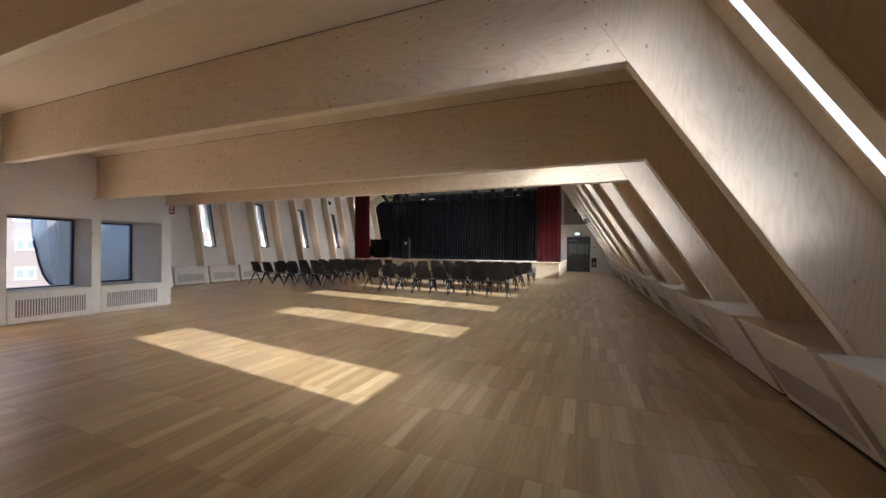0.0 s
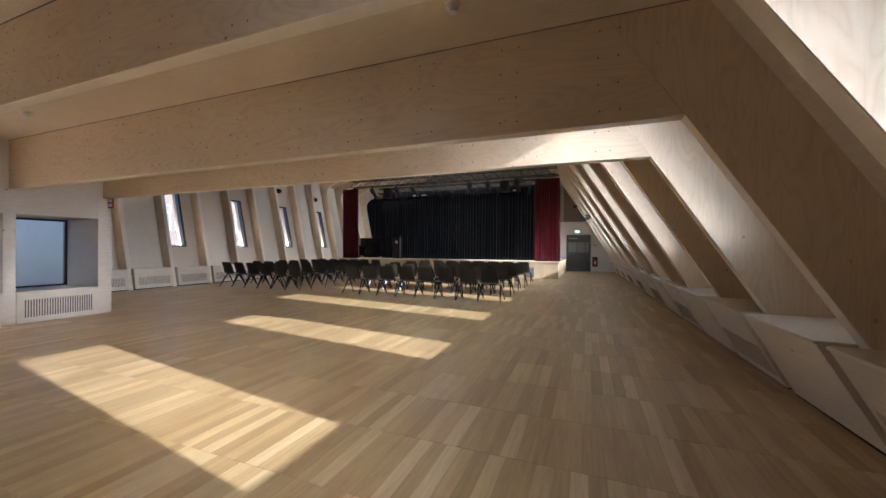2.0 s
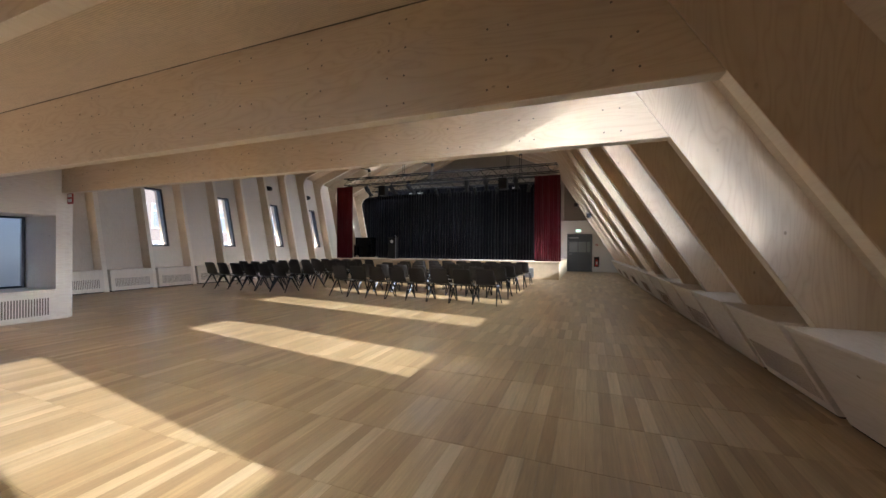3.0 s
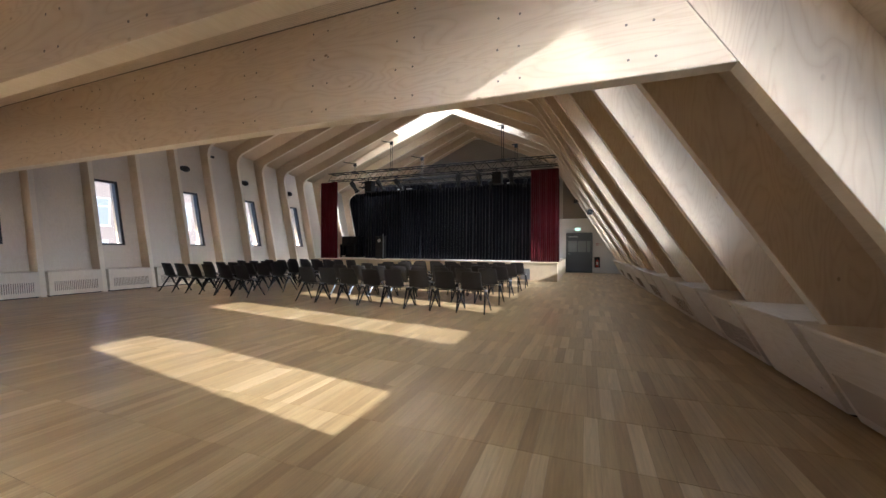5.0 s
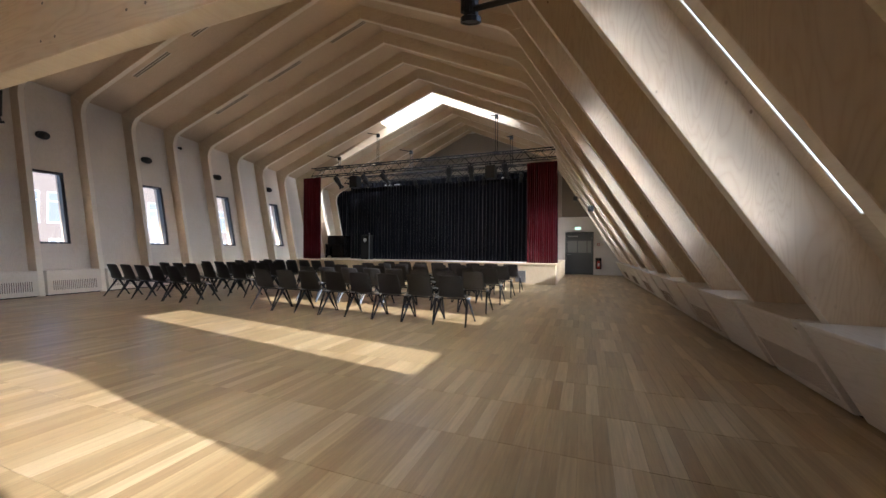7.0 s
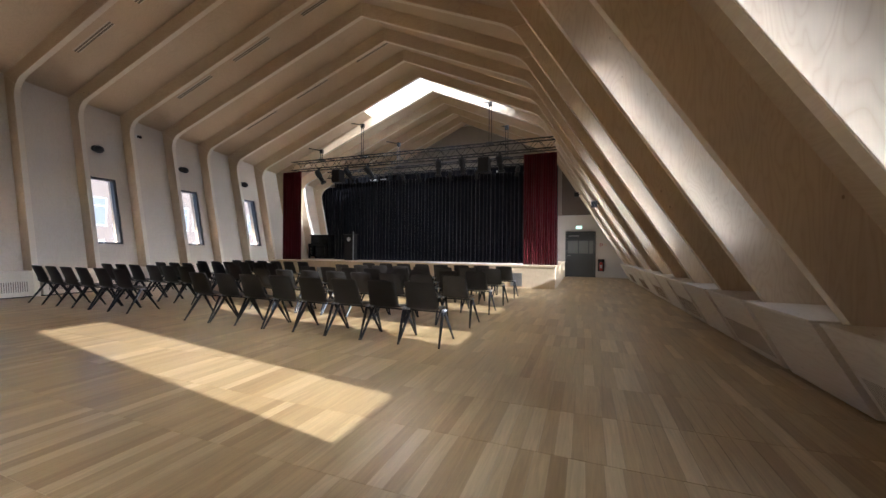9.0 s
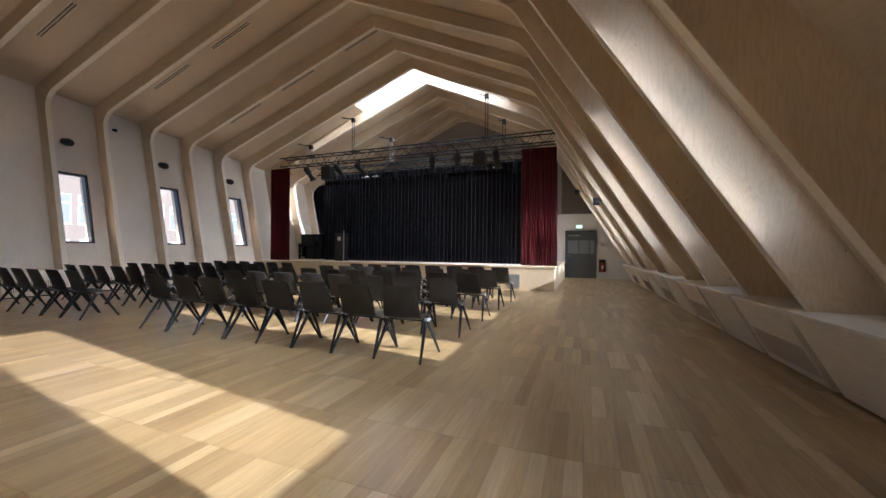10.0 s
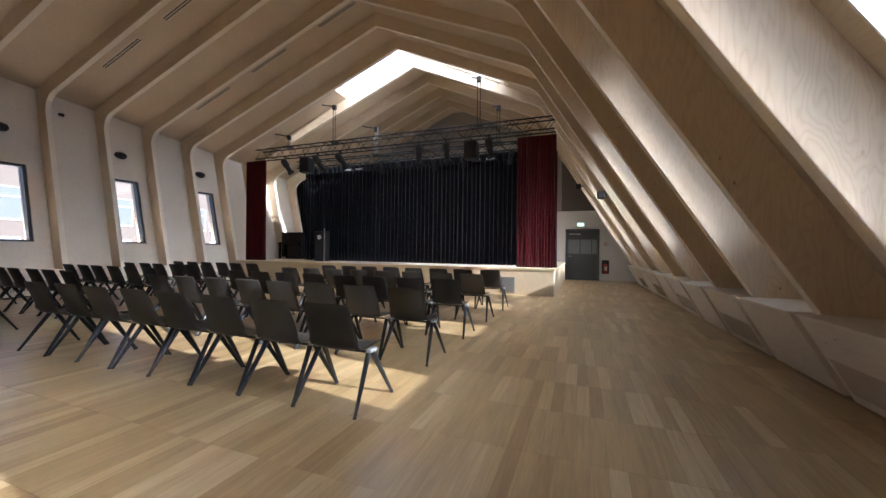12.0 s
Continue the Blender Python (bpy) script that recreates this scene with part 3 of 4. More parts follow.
def slope_cover(k):
    y0, y1 = yk(k) + THICK + 0.012, yk(k + 1) - 0.004
    off = SHEAR * 1.2
    e = thing("radiator_cover", "leaning plywood radiator cover with a flat sill", "radiator cover", group="radiator covers under the slope")
    z = 0.715
    sec = [(2.085, 0.012), (1.705, z - 0.02), (x_out(z) - 0.012, z - 0.02), (x_out(0) - 0.012, 0.012)]
    part("front_panel", prism(sec, y0 + off, y1 + off, 0, 0.006), M_PANEL, e)
    part("sill", prism([(1.692, z - 0.018), (1.692, z + 0.004), (x_out(z) - 0.015, z + 0.004), (x_out(z) - 0.015, z - 0.018)], y0 + off, y1 + off, 0, 0.005), M_PANEL, e)
    def f(t):
        return (2.085 - 0.38 * t, 0.012 + (z - 0.032) * t)
    if k % 2:
        part("grille", cover_grille(f(0.12), f(0.52), y0 + off + 0.06, y1 + off - 0.06, 0.022, 0.006, 0.0015), M_VENT, e, "fine brown bars in place of shaded ventilation slots")
    part("plinth", box(2.12, 2.5, y0 + off, y1 + off, 0.0, 0.011), M_GAP, e)


for k in range(-8, K_LAST):
    slope_cover(k)


def wall_cover(y0, y1):
    e = thing("radiator_cover", "white-glazed plywood radiator cover with slotted front", "radiator cover", group="radiator covers along the window wall")
    a, b = FOOT_L + 0.05, FOOT_L - 0.045
    part("front_panel", prism([(a, 0.03), (b, 0.64), (xw(0.64) + 0.004, 0.64), (xw(0.03) + 0.004, 0.03)], y0, y1, 0, 0.006), M_WHITE_PLY, e)
    def f(t):
        return (a + (b - a) * t, 0.03 + 0.61 * t)
    part("grille", cover_grille(f(0.18), f(0.58), y0 + 0.10, y1 - 0.10, 0.038, 0.014, -0.0015), M_SLOT, e, "dark bars in place of shaded upright slots")
    part("plinth", box(xw(0) + 0.05, FOOT_L + 0.0, y0 + 0.02, y1 - 0.02, 0.0, 0.028), M_GAP, e)


for k in range(2, 11):
    s0 = SHEAR * (FOOT_L - 1)
    wall_cover(yk(k) + THICK + s0 + 0.02, yk(k + 1) + s0 - 0.02)
wall_cover(5.80, yk(2) + SHEAR * (FOOT_L - 1) - 0.02)


def bay_cover(y0, y1):
    e = thing("radiator_cover", "pale plywood radiator cover with upright slots below a window", "radiator cover", group="radiator covers of the low part")
    part("front_panel", box(X_PART - 0.02, X_PART + 0.022, y0 + 0.004, y1 - 0.004, 0.012, 0.505, 0.004), M_PANEL, e)
    part("sill", box(X_PART - 0.55, X_PART + 0.030, y0 + 0.004, y1 - 0.004, 0.527, 0.545, 0.004), M_PANEL, e)
    bm = bmesh.new()
    n = 27
    for i in range(n):
        c = y0 + 0.11 + (y1 - y0 - 0.22) * i / (n - 1)
        add_box(bm, X_PART + 0.012, X_PART + 0.0235, c - 0.009, c + 0.009, 0.10, 0.40)
    part("grille", bm, M_SLOT, e, "dark bars in place of shaded upright slots")


for p, q in zip(PIERS, PIERS[1:]):
    bay_cover(p[1], q[0])


# ---------------------------------------------------------------- chairs
def chair():
    e = thing("stacking_chair", "dark grey plastic shell chair on splayed dark steel legs", "chair", group="rows of chairs")
    prof = [(0.235, 0.425), (0.215, 0.447), (0.13, 0.448), (0.03, 0.436), (-0.07, 0.430), (-0.135, 0.442), (-0.176, 0.478), (-0.206, 0.545), (-0.240, 0.63), (-0.276, 0.72), (-0.310, 0.81), (-0.316, 0.832)]
    half = [0.205, 0.222, 0.232, 0.236, 0.236, 0.234, 0.230, 0.228, 0.224, 0.218, 0.211, 0.203]
    bm = bmesh.new()
    grid = []
    n = 12
    for (y, z), h in zip(prof, half):
        line = []
        back = max(0.0, min(1.0, (z - 0.44) / 0.12))
        for i in range(n + 1):
            u = -1 + 2 * i / n
            bow = u * u
            line.append(bm.verts.new((h * u, y + 0.045 * bow * back, z + 0.022 * bow * (1 - back) - 0.010 * bow * back * (1 if z > 0.8 else 0))))
        grid.append(line)
    for a, b in zip(grid, grid[1:]):
        for i in range(n):
            bm.faces.new((a[i], a[i + 1], b[i + 1], b[i]))
    bmesh.ops.solidify(bm, geom=bm.faces[:], thickness=0.010)
    part("shell", bm, M_SHELL, e, "dark grey moulded plastic shell", True)
    for sx in (-1, 1):
        for sy in (-1, 1):
            bm = bmesh.new()
            top, foot = Vector((sx * 0.236, sy * 0.018, 0.432)), Vector((sx * 0.285, sy * 0.275, 0.008))
            add_tube(bm, [top, top.lerp(foot, 0.5), foot], [0.023, 0.020, 0.013], 6)
            part("leg", bm, M_LEG, e)
            part("foot_glide", tube([foot + Vector((0, 0, -0.008)), foot + Vector((0, 0, 0.012))], 0.015, 8), M_BLACK, e)
        part("link_bracket", box(sx * 0.250 - 0.022, sx * 0.250 + 0.022, -0.05, 0.05, 0.418, 0.446, 0.005), M_GREY, e, "grey plastic link bracket")
    part("cross_bar", tube([(-0.236, 0, 0.412), (0.236, 0, 0.412)], 0.011, 8), M_LEG, e)
    return e


first = chair()
rows = []
for r in range(5):
    for j in range(8):
        rows.append((-1.925 - 0.583 * j, 10.40 + 1.305 * r, 0.0))
    for j in range(6):
        rows.append((-8.17 - 0.565 * j - 0.02 * r, 10.37 + 1.24 * r, 0.0))
rnd = random.Random(11)
for i, (x, y, rz) in enumerate(rows):
    m = pose(x + rnd.uniform(-0.012, 0.012), y + rnd.uniform(-0.02, 0.02), 0, 0, 0, rz)
    if i == 0:
        first.matrix_world = m
    else:
        copy_thing(first, m)


# ---------------------------------------------------------------- stage rigging
def truss(label, x0, x1, y, z, w=0.29):
    """Four-chord truss with zigzag bracing."""
    e = thing("lighting_truss", label, "truss")
    h = w / 2
    for dy in (-h, h):
        for dz in (-h, h):
            part("chord", tube([(x0, y + dy, z + dz), (x1, y + dy, z + dz)], 0.024, 8), M_BLACK, e)
    n = int((x1 - x0) / 0.30)
    for axis, fixed in (("front", -h), ("back", h), ("top", h), ("bottom", -h)):
        bm = bmesh.new()
        for i in range(n):
            xa, xb = x0 + (x1 - x0) * i / n, x0 + (x1 - x0) * (i + 1) / n
            s = h if i % 2 else -h
            if axis in ("front", "back"):
                add_tube(bm, [(xa, y + fixed, z + s), (xb, y + fixed, z - s)], 0.010, 5)
            else:
                add_tube(bm, [(xa, y + s, z + fixed), (xb, y - s, z + fixed)], 0.010, 5)
        part("bracing", bm, M_BLACK, e)
    return e


TY = 18.95
truss("black four-chord lighting truss above the stage front", -12.26, -0.88, TY, 4.935, 0.36)
truss("black lighting truss above the backdrop curtain", -11.0, -1.8, 19.8, 4.62, 0.27)


def hanger(x, y, z0, z1, reach):
    e = thing("truss_hanger", "black steel drop rods with a roof bracket holding the truss", "hanger", group="truss hangers")
    for d in (-0.045, 0.045):
        part("rod", tube([(x + d, y, z0), (x + d, y, z1)], 0.014, 6), M_BLACK, e)
    part("clamp_plate", box(x - 0.13, x + 0.13, y - 0.12, y + 0.12, z0 - 0.02, z0 + 0.035, 0.006), M_BLACK, e)
    part("bracket", box(x - 0.07, x + 0.07, y - 0.05, y + 0.05, z1 - 0.09, z1 + 0.07, 0.006), M_BLACK, e)
    part("arm", tube([(x, y, z1 + 0.02), (x - reach, y, z1 + 0.02 + abs(reach) * 0.25)], 0.022, 6), M_BLACK, e)


for x, y, z1, reach in ((-10.76, TY, 5.53, 0.7), (-8.66, TY, 6.42, 0.55), (-3.19, TY, 6.60, 0.25), (-7.4, 19.8, 5.75, 0.6), (-2.75, 19.8, 5.95, 0.2)):
    hanger(x, y, (4.935 + 0.20 if y == TY else 4.62 + 0.155), z1, reach)


def spot(label, x, y, z, tilt, turn, size=1.0, name="stage_spotlight"):
    """Theatre spotlight hung on a clamp: yoke, body, lens tube."""
    e = thing(name, label, "spotlight", (x, y, z), "stage lights", rz=turn)
    part("clamp", box(-0.03, 0.03, -0.04, 0.04, -0.08, -0.021, 0.006), M_BLACK, e)
    t = pose(0, 0, -0.26 * size, tilt)
    bm = bmesh.new()
    for sx in (-1, 1):
        add_tube(bm, [(0, 0, -0.08), (sx * 0.13 * size, 0, -0.12), (sx * 0.13 * size, 0, -0.28 * size)], 0.012, 5)
    part("yoke", bm, M_BLACK, e)
    bm = bmesh.new()
    pts = [(0, -0.16), (0.08, -0.16), (0.105, -0.11), (0.105, 0.08), (0.08, 0.10), (0.08, 0.30), (0.11, 0.31), (0.11, 0.36), (0.09, 0.36)]
    rings = []
    for r, l in pts:
        rings.append([bm.verts.new(t @ Vector((r * size * math.cos(a), l * size, r * size * math.sin(a)))) for a in (2 * math.pi * i / 12 for i in range(12))])
    for a, b in zip(rings, rings[1:]):
        for i in range(12):
            bm.faces.new((a[i], a[(i + 1) % 12], b[(i + 1) % 12], b[i]))
    part("body", bm, M_BLACK, e)
    bm = bmesh.new()
    vs = [bm.verts.new(t @ Vector((0.088 * size * math.cos(a), 0.335 * size, 0.088 * size * math.sin(a)))) for a in (2 * math.pi * i / 14 for i in range(14))]
    vs2 = [bm.verts.new(t @ Vector((0.088 * size * math.cos(a), 0.345 * size, 0.088 * size * math.sin(a)))) for a in (2 * math.pi * i / 14 for i in range(14))]
    bm.faces.new(vs)
    bm.faces.new(vs2[::-1])
    for i in range(14):
        bm.faces.new((vs[i], vs[(i + 1) % 14], vs2[(i + 1) % 14], vs2[i]))
    part("lens", bm, M_DOOR_GLASS, e, "grey glass lens")
    return e


for x, tilt, turn in ((-10.75, -58, -60), (-9.25, -55, -50), (-8.25, -50, -45), (-5.15, -75, 20), (-4.2, -75, -10), (-2.8, -70, -20)):
    spot("black stage spotlight hanging tilted from the truss", x, TY - 0.18, 4.755, tilt, turn, 1.15)
for x in (-9.85, -3.4):
    e = thing("loudspeaker", "black box loudspeaker hanging below the truss", "loudspeaker", group="stage loudspeakers")
    part("cabinet", box(x - 0.20, x + 0.20, TY - 0.22, TY + 0.16, 4.08, 4.62, 0.015), M_BLACK, e)
    part("front_mesh", box(x - 0.175, x + 0.175, TY - 0.228, TY - 0.2205, 4.12, 4.58), M_GAP, e)
    part("yoke", tube([(x, TY - 0.18, 4.60), (x, TY - 0.18, 4.78)], 0.02, 6), M_BLACK, e)
for x in (-8.54, -8.03, -3.46, -2.97):
    e = thing("work_light", "flat white floodlight under the rear truss", "floodlight", group="work lights")
    part("housing", box(x - 0.16, x + 0.16, 19.62, 19.78, 4.22, 4.28, 0.008), M_BLACK, e)
    part("lens", box(x - 0.14, x + 0.14, 19.606, 19.619, 4.225, 4.275), M_WHITE, e, "white frosted lens")
    part("bracket", tube([(x, 19.68, 4.28), (x, 19.68, 4.49)], 0.012, 6), M_BLACK, e)
for x in (-7.1, -6.4, -5.0, -3.9, -2.3):
    spot("small black spotlight on the rear truss", x, 19.665, 4.485, -65, 15 * (x + 5), 0.75)
curtain("pelmet_curtain", "narrow black pelmet cloth above the backdrop", -10.8, -1.8, 19.92, 4.24, 4.46, 40, 0.03, M_BLACK_CLOTH)
curtain("side_drape", "black molton side drape behind the piano", -13.55, -10.8, 22.42, ST_Z + 0.005, 4.62, 18, 0.05, M_BLACK_CLOTH)
curtain("side_drape", "black molton side drape behind the red curtain", -1.2, -0.83, 19.2, ST_Z + 0.005, 4.2, 3, 0.05, M_BLACK_CLOTH)

# stage front: panel joints, pale deck strip, air grilles
for x0 in (-2.26, -6.2, -10.3):
    e = thing("air_grille", "grey louvred air grille in the stage front", "grille", group="air grilles of the stage")
    part("frame", box(x0, x0 + 0.38, ST_Y + 0.006, ST_Y + 0.019, 0.06, 0.49), M_STEEL, e)
    bm = bmesh.new()
    for i in range(12):
        add_box(bm, x0 + 0.02, x0 + 0.36, ST_Y - 0.002, ST_Y + 0.005, 0.085 + i * 0.033, 0.100 + i * 0.033)
    part("louvre", bm, M_ZINC, e)
e = thing("stage_nosing", "pale strip on the deck along the edge of the stage", "edge strip")
part("strip", box(-7.6, -1.95, ST_Y + 0.35, ST_Y + 0.50, ST_Z + 0.002, ST_Z + 0.035, 0.004), M_WHITE, e)

# ---------------------------------------------------------------- lectern and piano
e = thing("lectern", "black lectern with a round pale emblem and a steel edge", "lectern")
part("body", box(-9.72, -9.28, 19.22, 19.56, ST_Z, ST_Z + 1.12, 0.01), M_BLACK, e)
part("top", prism([(-9.76, ST_Z + 1.12), (-9.24, ST_Z + 1.12), (-9.24, ST_Z + 1.15), (-9.76, ST_Z + 1.15)], 19.16, 19.60), M_BLACK, e)
part("edge_strip", box(-9.278, -9.245, 19.20, 19.24, ST_Z, ST_Z + 1.24, 0.004), M_STEEL, e, "bright steel edge")
bm = bmesh.new()
vs = [[bm.verts.new((-9.49 + 0.09 * math.cos(a), y, 1.67 + 0.09 * math.sin(a))) for a in (2 * math.pi * i / 24 for i in range(24))] for y in (19.206, 19.217)]
bm.faces.new(vs[0])
bm.faces.new(vs[1][::-1])
for i in range(24):
    bm.faces.new((vs[0][i], vs[0][(i + 1) % 24], vs[1][(i + 1) % 24], vs[1][i]))
part("emblem", bm, M_WHITE, e, "round pale emblem")

e = thing("upright_piano", "closed black upright piano standing on the stage", "piano")
part("case", box(-12.95, -11.88, 20.85, 21.45, ST_Z + 0.10, ST_Z + 1.16, 0.012), M_LACQUER, e)
part("top_lid", box(-12.98, -11.85, 20.81, 21.48, ST_Z + 1.16, ST_Z + 1.20, 0.008), M_LACQUER, e)
part("key_lid", box(-12.9, -11.93, 20.59, 20.87, ST_Z + 0.62, ST_Z + 0.75, 0.015), M_LACQUER, e)
for x in (-12.87, -11.99):
    part("leg", box(x - 0.04, x + 0.04, 20.63, 20.71, ST_Z, ST_Z + 0.62, 0.008), M_LACQUER, e)
part("base", box(-12.95, -11.88, 20.87, 21.43, ST_Z, ST_Z + 0.10, 0.006), M_LACQUER, e)

# ---------------------------------------------------------------- end wall with its door
DX0, DX1, DZ = -0.815, 0.545, 2.185
e = thing("door_1", "closed grey steel door with dark upper glazing", "door", kind="structure")
f = bmesh.new()
for x0, x1, z0, z1 in ((DX0, DX0 + 0.06, 0, DZ), (DX1 - 0.06, DX1, 0, DZ), (DX0 + 0.06, DX1 - 0.06, DZ - 0.06, DZ)):
    add_box(f, x0, x1, Y_END - 0.06, Y_END - 0.002, z0, z1)
part("door_frame", f, M_DOOR, e)
part("door_leaf", box(DX0 + 0.063, DX1 - 0.063, Y_END - 0.045, Y_END - 0.004, 0.008, DZ - 0.063), M_DOOR, e)
for x0, x1 in ((DX0 + 0.11, -0.24), (-0.20, 0.22), (0.26, DX1 - 0.11)):
    part("pane", box(x0, x1, Y_END - 0.051, Y_END - 0.0465, 1.13, 1.74), M_DOOR_GLASS, e, "dark reflective glass")
part("door_closer", box(DX0 + 0.14, DX0 + 0.62, Y_END - 0.10, Y_END - 0.0465, 1.94, 2.0, 0.006), M_STEEL, e)
part("door_handle", tube([(DX0 + 0.11, Y_END - 0.05, 1.02), (DX0 + 0.11, Y_END - 0.10, 1.02), (DX0 + 0.24, Y_END - 0.10, 1.02)], 0.011, 8), M_STEEL, e)
def shifted(objects, dx, dz):
    for o in objects:
        o.location.x += dx
        o.location.z += dz


e = thing("exit_sign", "lit green and white emergency exit sign above the door", "exit sign")
part("housing", box(-0.20, 0.10, Y_END - 0.05, Y_END - 0.002, 2.26, 2.44, 0.006), M_WHITE, e)
part("lit_face", box(-0.185, 0.085, Y_END - 0.056, Y_END - 0.0505, 2.275, 2.425), M_EXIT, e, "lit green panel")
e = thing("fire_extinguisher", "red fire extinguisher on a wall bracket", "extinguisher")
part("back_board", box(0.80, 1.08, Y_END - 0.02, Y_END - 0.002, 0.27, 0.84, 0.004), M_BLACK, e)
part("cylinder", tube([(0.94, Y_END - 0.10, 0.30), (0.94, Y_END - 0.10, 0.34), (0.94, Y_END - 0.10, 0.64), (0.94, Y_END - 0.10, 0.70)], [0.06, 0.075, 0.075, 0.03], 16), M_SIGN_RED, e, "red enamelled cylinder")
part("valve", box(0.915, 0.965, Y_END - 0.14, Y_END - 0.06, 0.70, 0.78, 0.006), M_BLACK, e)
part("label", box(0.90, 0.98, Y_END - 0.179, Y_END - 0.1755, 0.42, 0.58), M_WHITE, e, "pale instruction label")
e = thing("fire_alarm_button", "small red fire alarm box on the wall", "alarm box")
part("case", box(0.88, 1.00, Y_END - 0.05, Y_END - 0.002, 1.46, 1.58, 0.006), M_SIGN_RED, e)
part("button_plate", box(0.905, 0.975, Y_END - 0.056, Y_END - 0.0505, 1.485, 1.555), M_WHITE, e)
e = thing("wall_switch", "small brown control box on the wall", "switch")
part("case", box(1.04, 1.17, Y_END - 0.04, Y_END - 0.002, 1.47, 1.57, 0.005), M_PANEL, e)
shifted([o for o in bpy.data.objects if o.name in ("exit_sign", "fire_extinguisher", "fire_alarm_button", "wall_switch")], -0.155, 0.03)
M_DARKBROWN = plain("dark_brown_board", (0.16, 0.13, 0.11), 0.8)
structure("wall_upper_panel", box(-1.0, 1.1, Y_END - 0.012, Y_END - 0.002, 2.97, 5.2), M_DARKBROWN, "dark brown board above the door wall", "wall")
# sheet over the gable wall that puts its shade into the colour
structure("wall_gable_panel", box(-11.5, -1.004, Y_END - 0.012, Y_END - 0.002, 2.97, 7.9), plain("grey_gable_shade", (0.36, 0.325, 0.29), 0.8), "thin sheet toned grey-brown for the shade on the gable behind the stage", "wall")
structure("trim_ledge", box(-1.0, 0.5, Y_END - 0.05, Y_END - 0.013, 2.93, 2.97), M_WHITE, "pale ledge above the door wall", "trim")

# ---------------------------------------------------------------- small fittings
def wall_eye(y, z):
    e = thing("wall_spotlight", "small dark swivelling wall spotlight", "spotlight", group="wall spotlights")
    x = xw(z)
    part("base", tube([(x + 0.002, y, z), (x + 0.03, y, z)], 0.10, 16), M_BLACK, e)
    part("head", tube([(x + 0.02, y, z), (x + 0.06, y + 0.01, z - 0.01), (x + 0.12, y + 0.03, z - 0.02), (x + 0.20, y + 0.05, z - 0.04), (x + 0.24, y + 0.06, z - 0.05)], [0.05, 0.10, 0.115, 0.10, 0.07], 16), M_BLACK, e, "dark metal lamp head")


for k in range(2, 11, 2):
    wall_eye(yk(k) + 0.50, 4.23 - 0.055 * (k - 6))


def slot_vent(k, x0, x1, dy=0.45):
    """Long thin air slot in the roof lining, its shade drawn as dark strips."""
    e = thing("slot_diffuser", "long narrow air slot in the roof, dark strips for its shade, pale frame", "air slot", group="air slots of the roof")
    y = yk(k) + dy
    eave = knee_lo(y)
    p, q = on(eave, APEX_O, x0), on(eave, APEX_O, x1)
    def sec(d0, d1):
        return [(p[0], p[1] - d0), (q[0], q[1] - d0), (q[0], q[1] - d1), (p[0], p[1] - d1)]
    part("frame", prism(sec(0.012, 0.002), y, y + 0.15, SHEAR), M_WHITE_PLY, e)
    for d in (0.028, 0.086):
        part("slot", prism(sec(0.016, 0.0125), y + d, y + d + 0.036, SHEAR), M_SLOT, e)


for k in (3, 5, 7, 9):
    for x0, x1 in ((-12.2, -10.7), (-9.75, -8.4), (-7.2, -6.0)):
        slot_vent(k, x0, x1, 0.5)

for x, y, z, r, h in ((0.135, 3.78, 3.08, 0.15, 0.02), (-4.27, 5.2, 3.10, 0.15, 0.02)):
    e = thing("ceiling_speaker", "round pale loudspeaker flush in the ceiling", "loudspeaker", group="ceiling loudspeakers")
    part("grille", tube([(x, y, z - h), (x, y, z - 0.002)], r, 28), M_WHITE_PLY, e)
for x, y, z in ((-0.58, 3.74, 3.08), (-6.53, 3.72, 3.08)):
    e = thing("smoke_detector", "small white smoke detector on the ceiling", "detector", group="smoke detectors")
    part("base", tube([(x, y, z - 0.02), (x, y, z - 0.002)], 0.055, 18), M_WHITE, e)
    part("head", tube([(x, y, z - 0.06), (x, y, z - 0.0205)], [0.03, 0.045], 18), M_WHITE, e)

e = thing("escape_sign", "small red and white fire safety sign on the pier", "sign")
part("board", box(-8.615, -8.44, 5.64, 5.653, 2.09, 2.31, 0.003), M_SIGN_RED, e)
for z in (2.12, 2.21):
    part("pictogram", box(-8.59, -8.47, 5.635, 5.6395, z, z + 0.06), M_WHITE, e, "pale pictogram bars")

for k, z in ((14, 3.62), (11, 2.74)):
    y = yk(k) + 0.06
    x = x_in(z) + drift(0, y)
    e = thing("rib_loudspeaker", "small black loudspeaker fixed below a roof frame", "loudspeaker", group="small loudspeakers")
    part("bracket", box(x - 0.06, x + 0.10, y - 0.02, y + 0.02, z - 0.02, z + 0.02, 0.004), M_BLACK, e)
    part("cabinet", box(x - 0.22, x - 0.04, y - 0.14, y + 0.14, z - 0.11, z + 0.07, 0.012), M_BLACK, e)
e = thing("wall_sensor", "small dark sensor high on the wall", "sensor")
y, z = 13.66, 4.97
part("base", box(xw(z) - 0.004, xw(z) + 0.03, y - 0.06, y + 0.06, z - 0.05, z + 0.05, 0.004), M_WHITE, e)
part("head", tube([(xw(z) + 0.03, y, z), (xw(z) + 0.13, y + 0.03, z - 0.03)], [0.04, 0.05], 12), M_BLACK, e)

# spotlight bars behind the last tie beam
def under_roof(x):
    """Height of the underside of the ribs."""
    if x > KNEE_R[0]:
        return (R_FLOOR - x) * SLOPE + 0.08
    return on(knee_l(7.2), APEX, x)[1] + 0.08 if x < APEX[0] else on(APEX, KNEE_R, x)[1] + 0.08


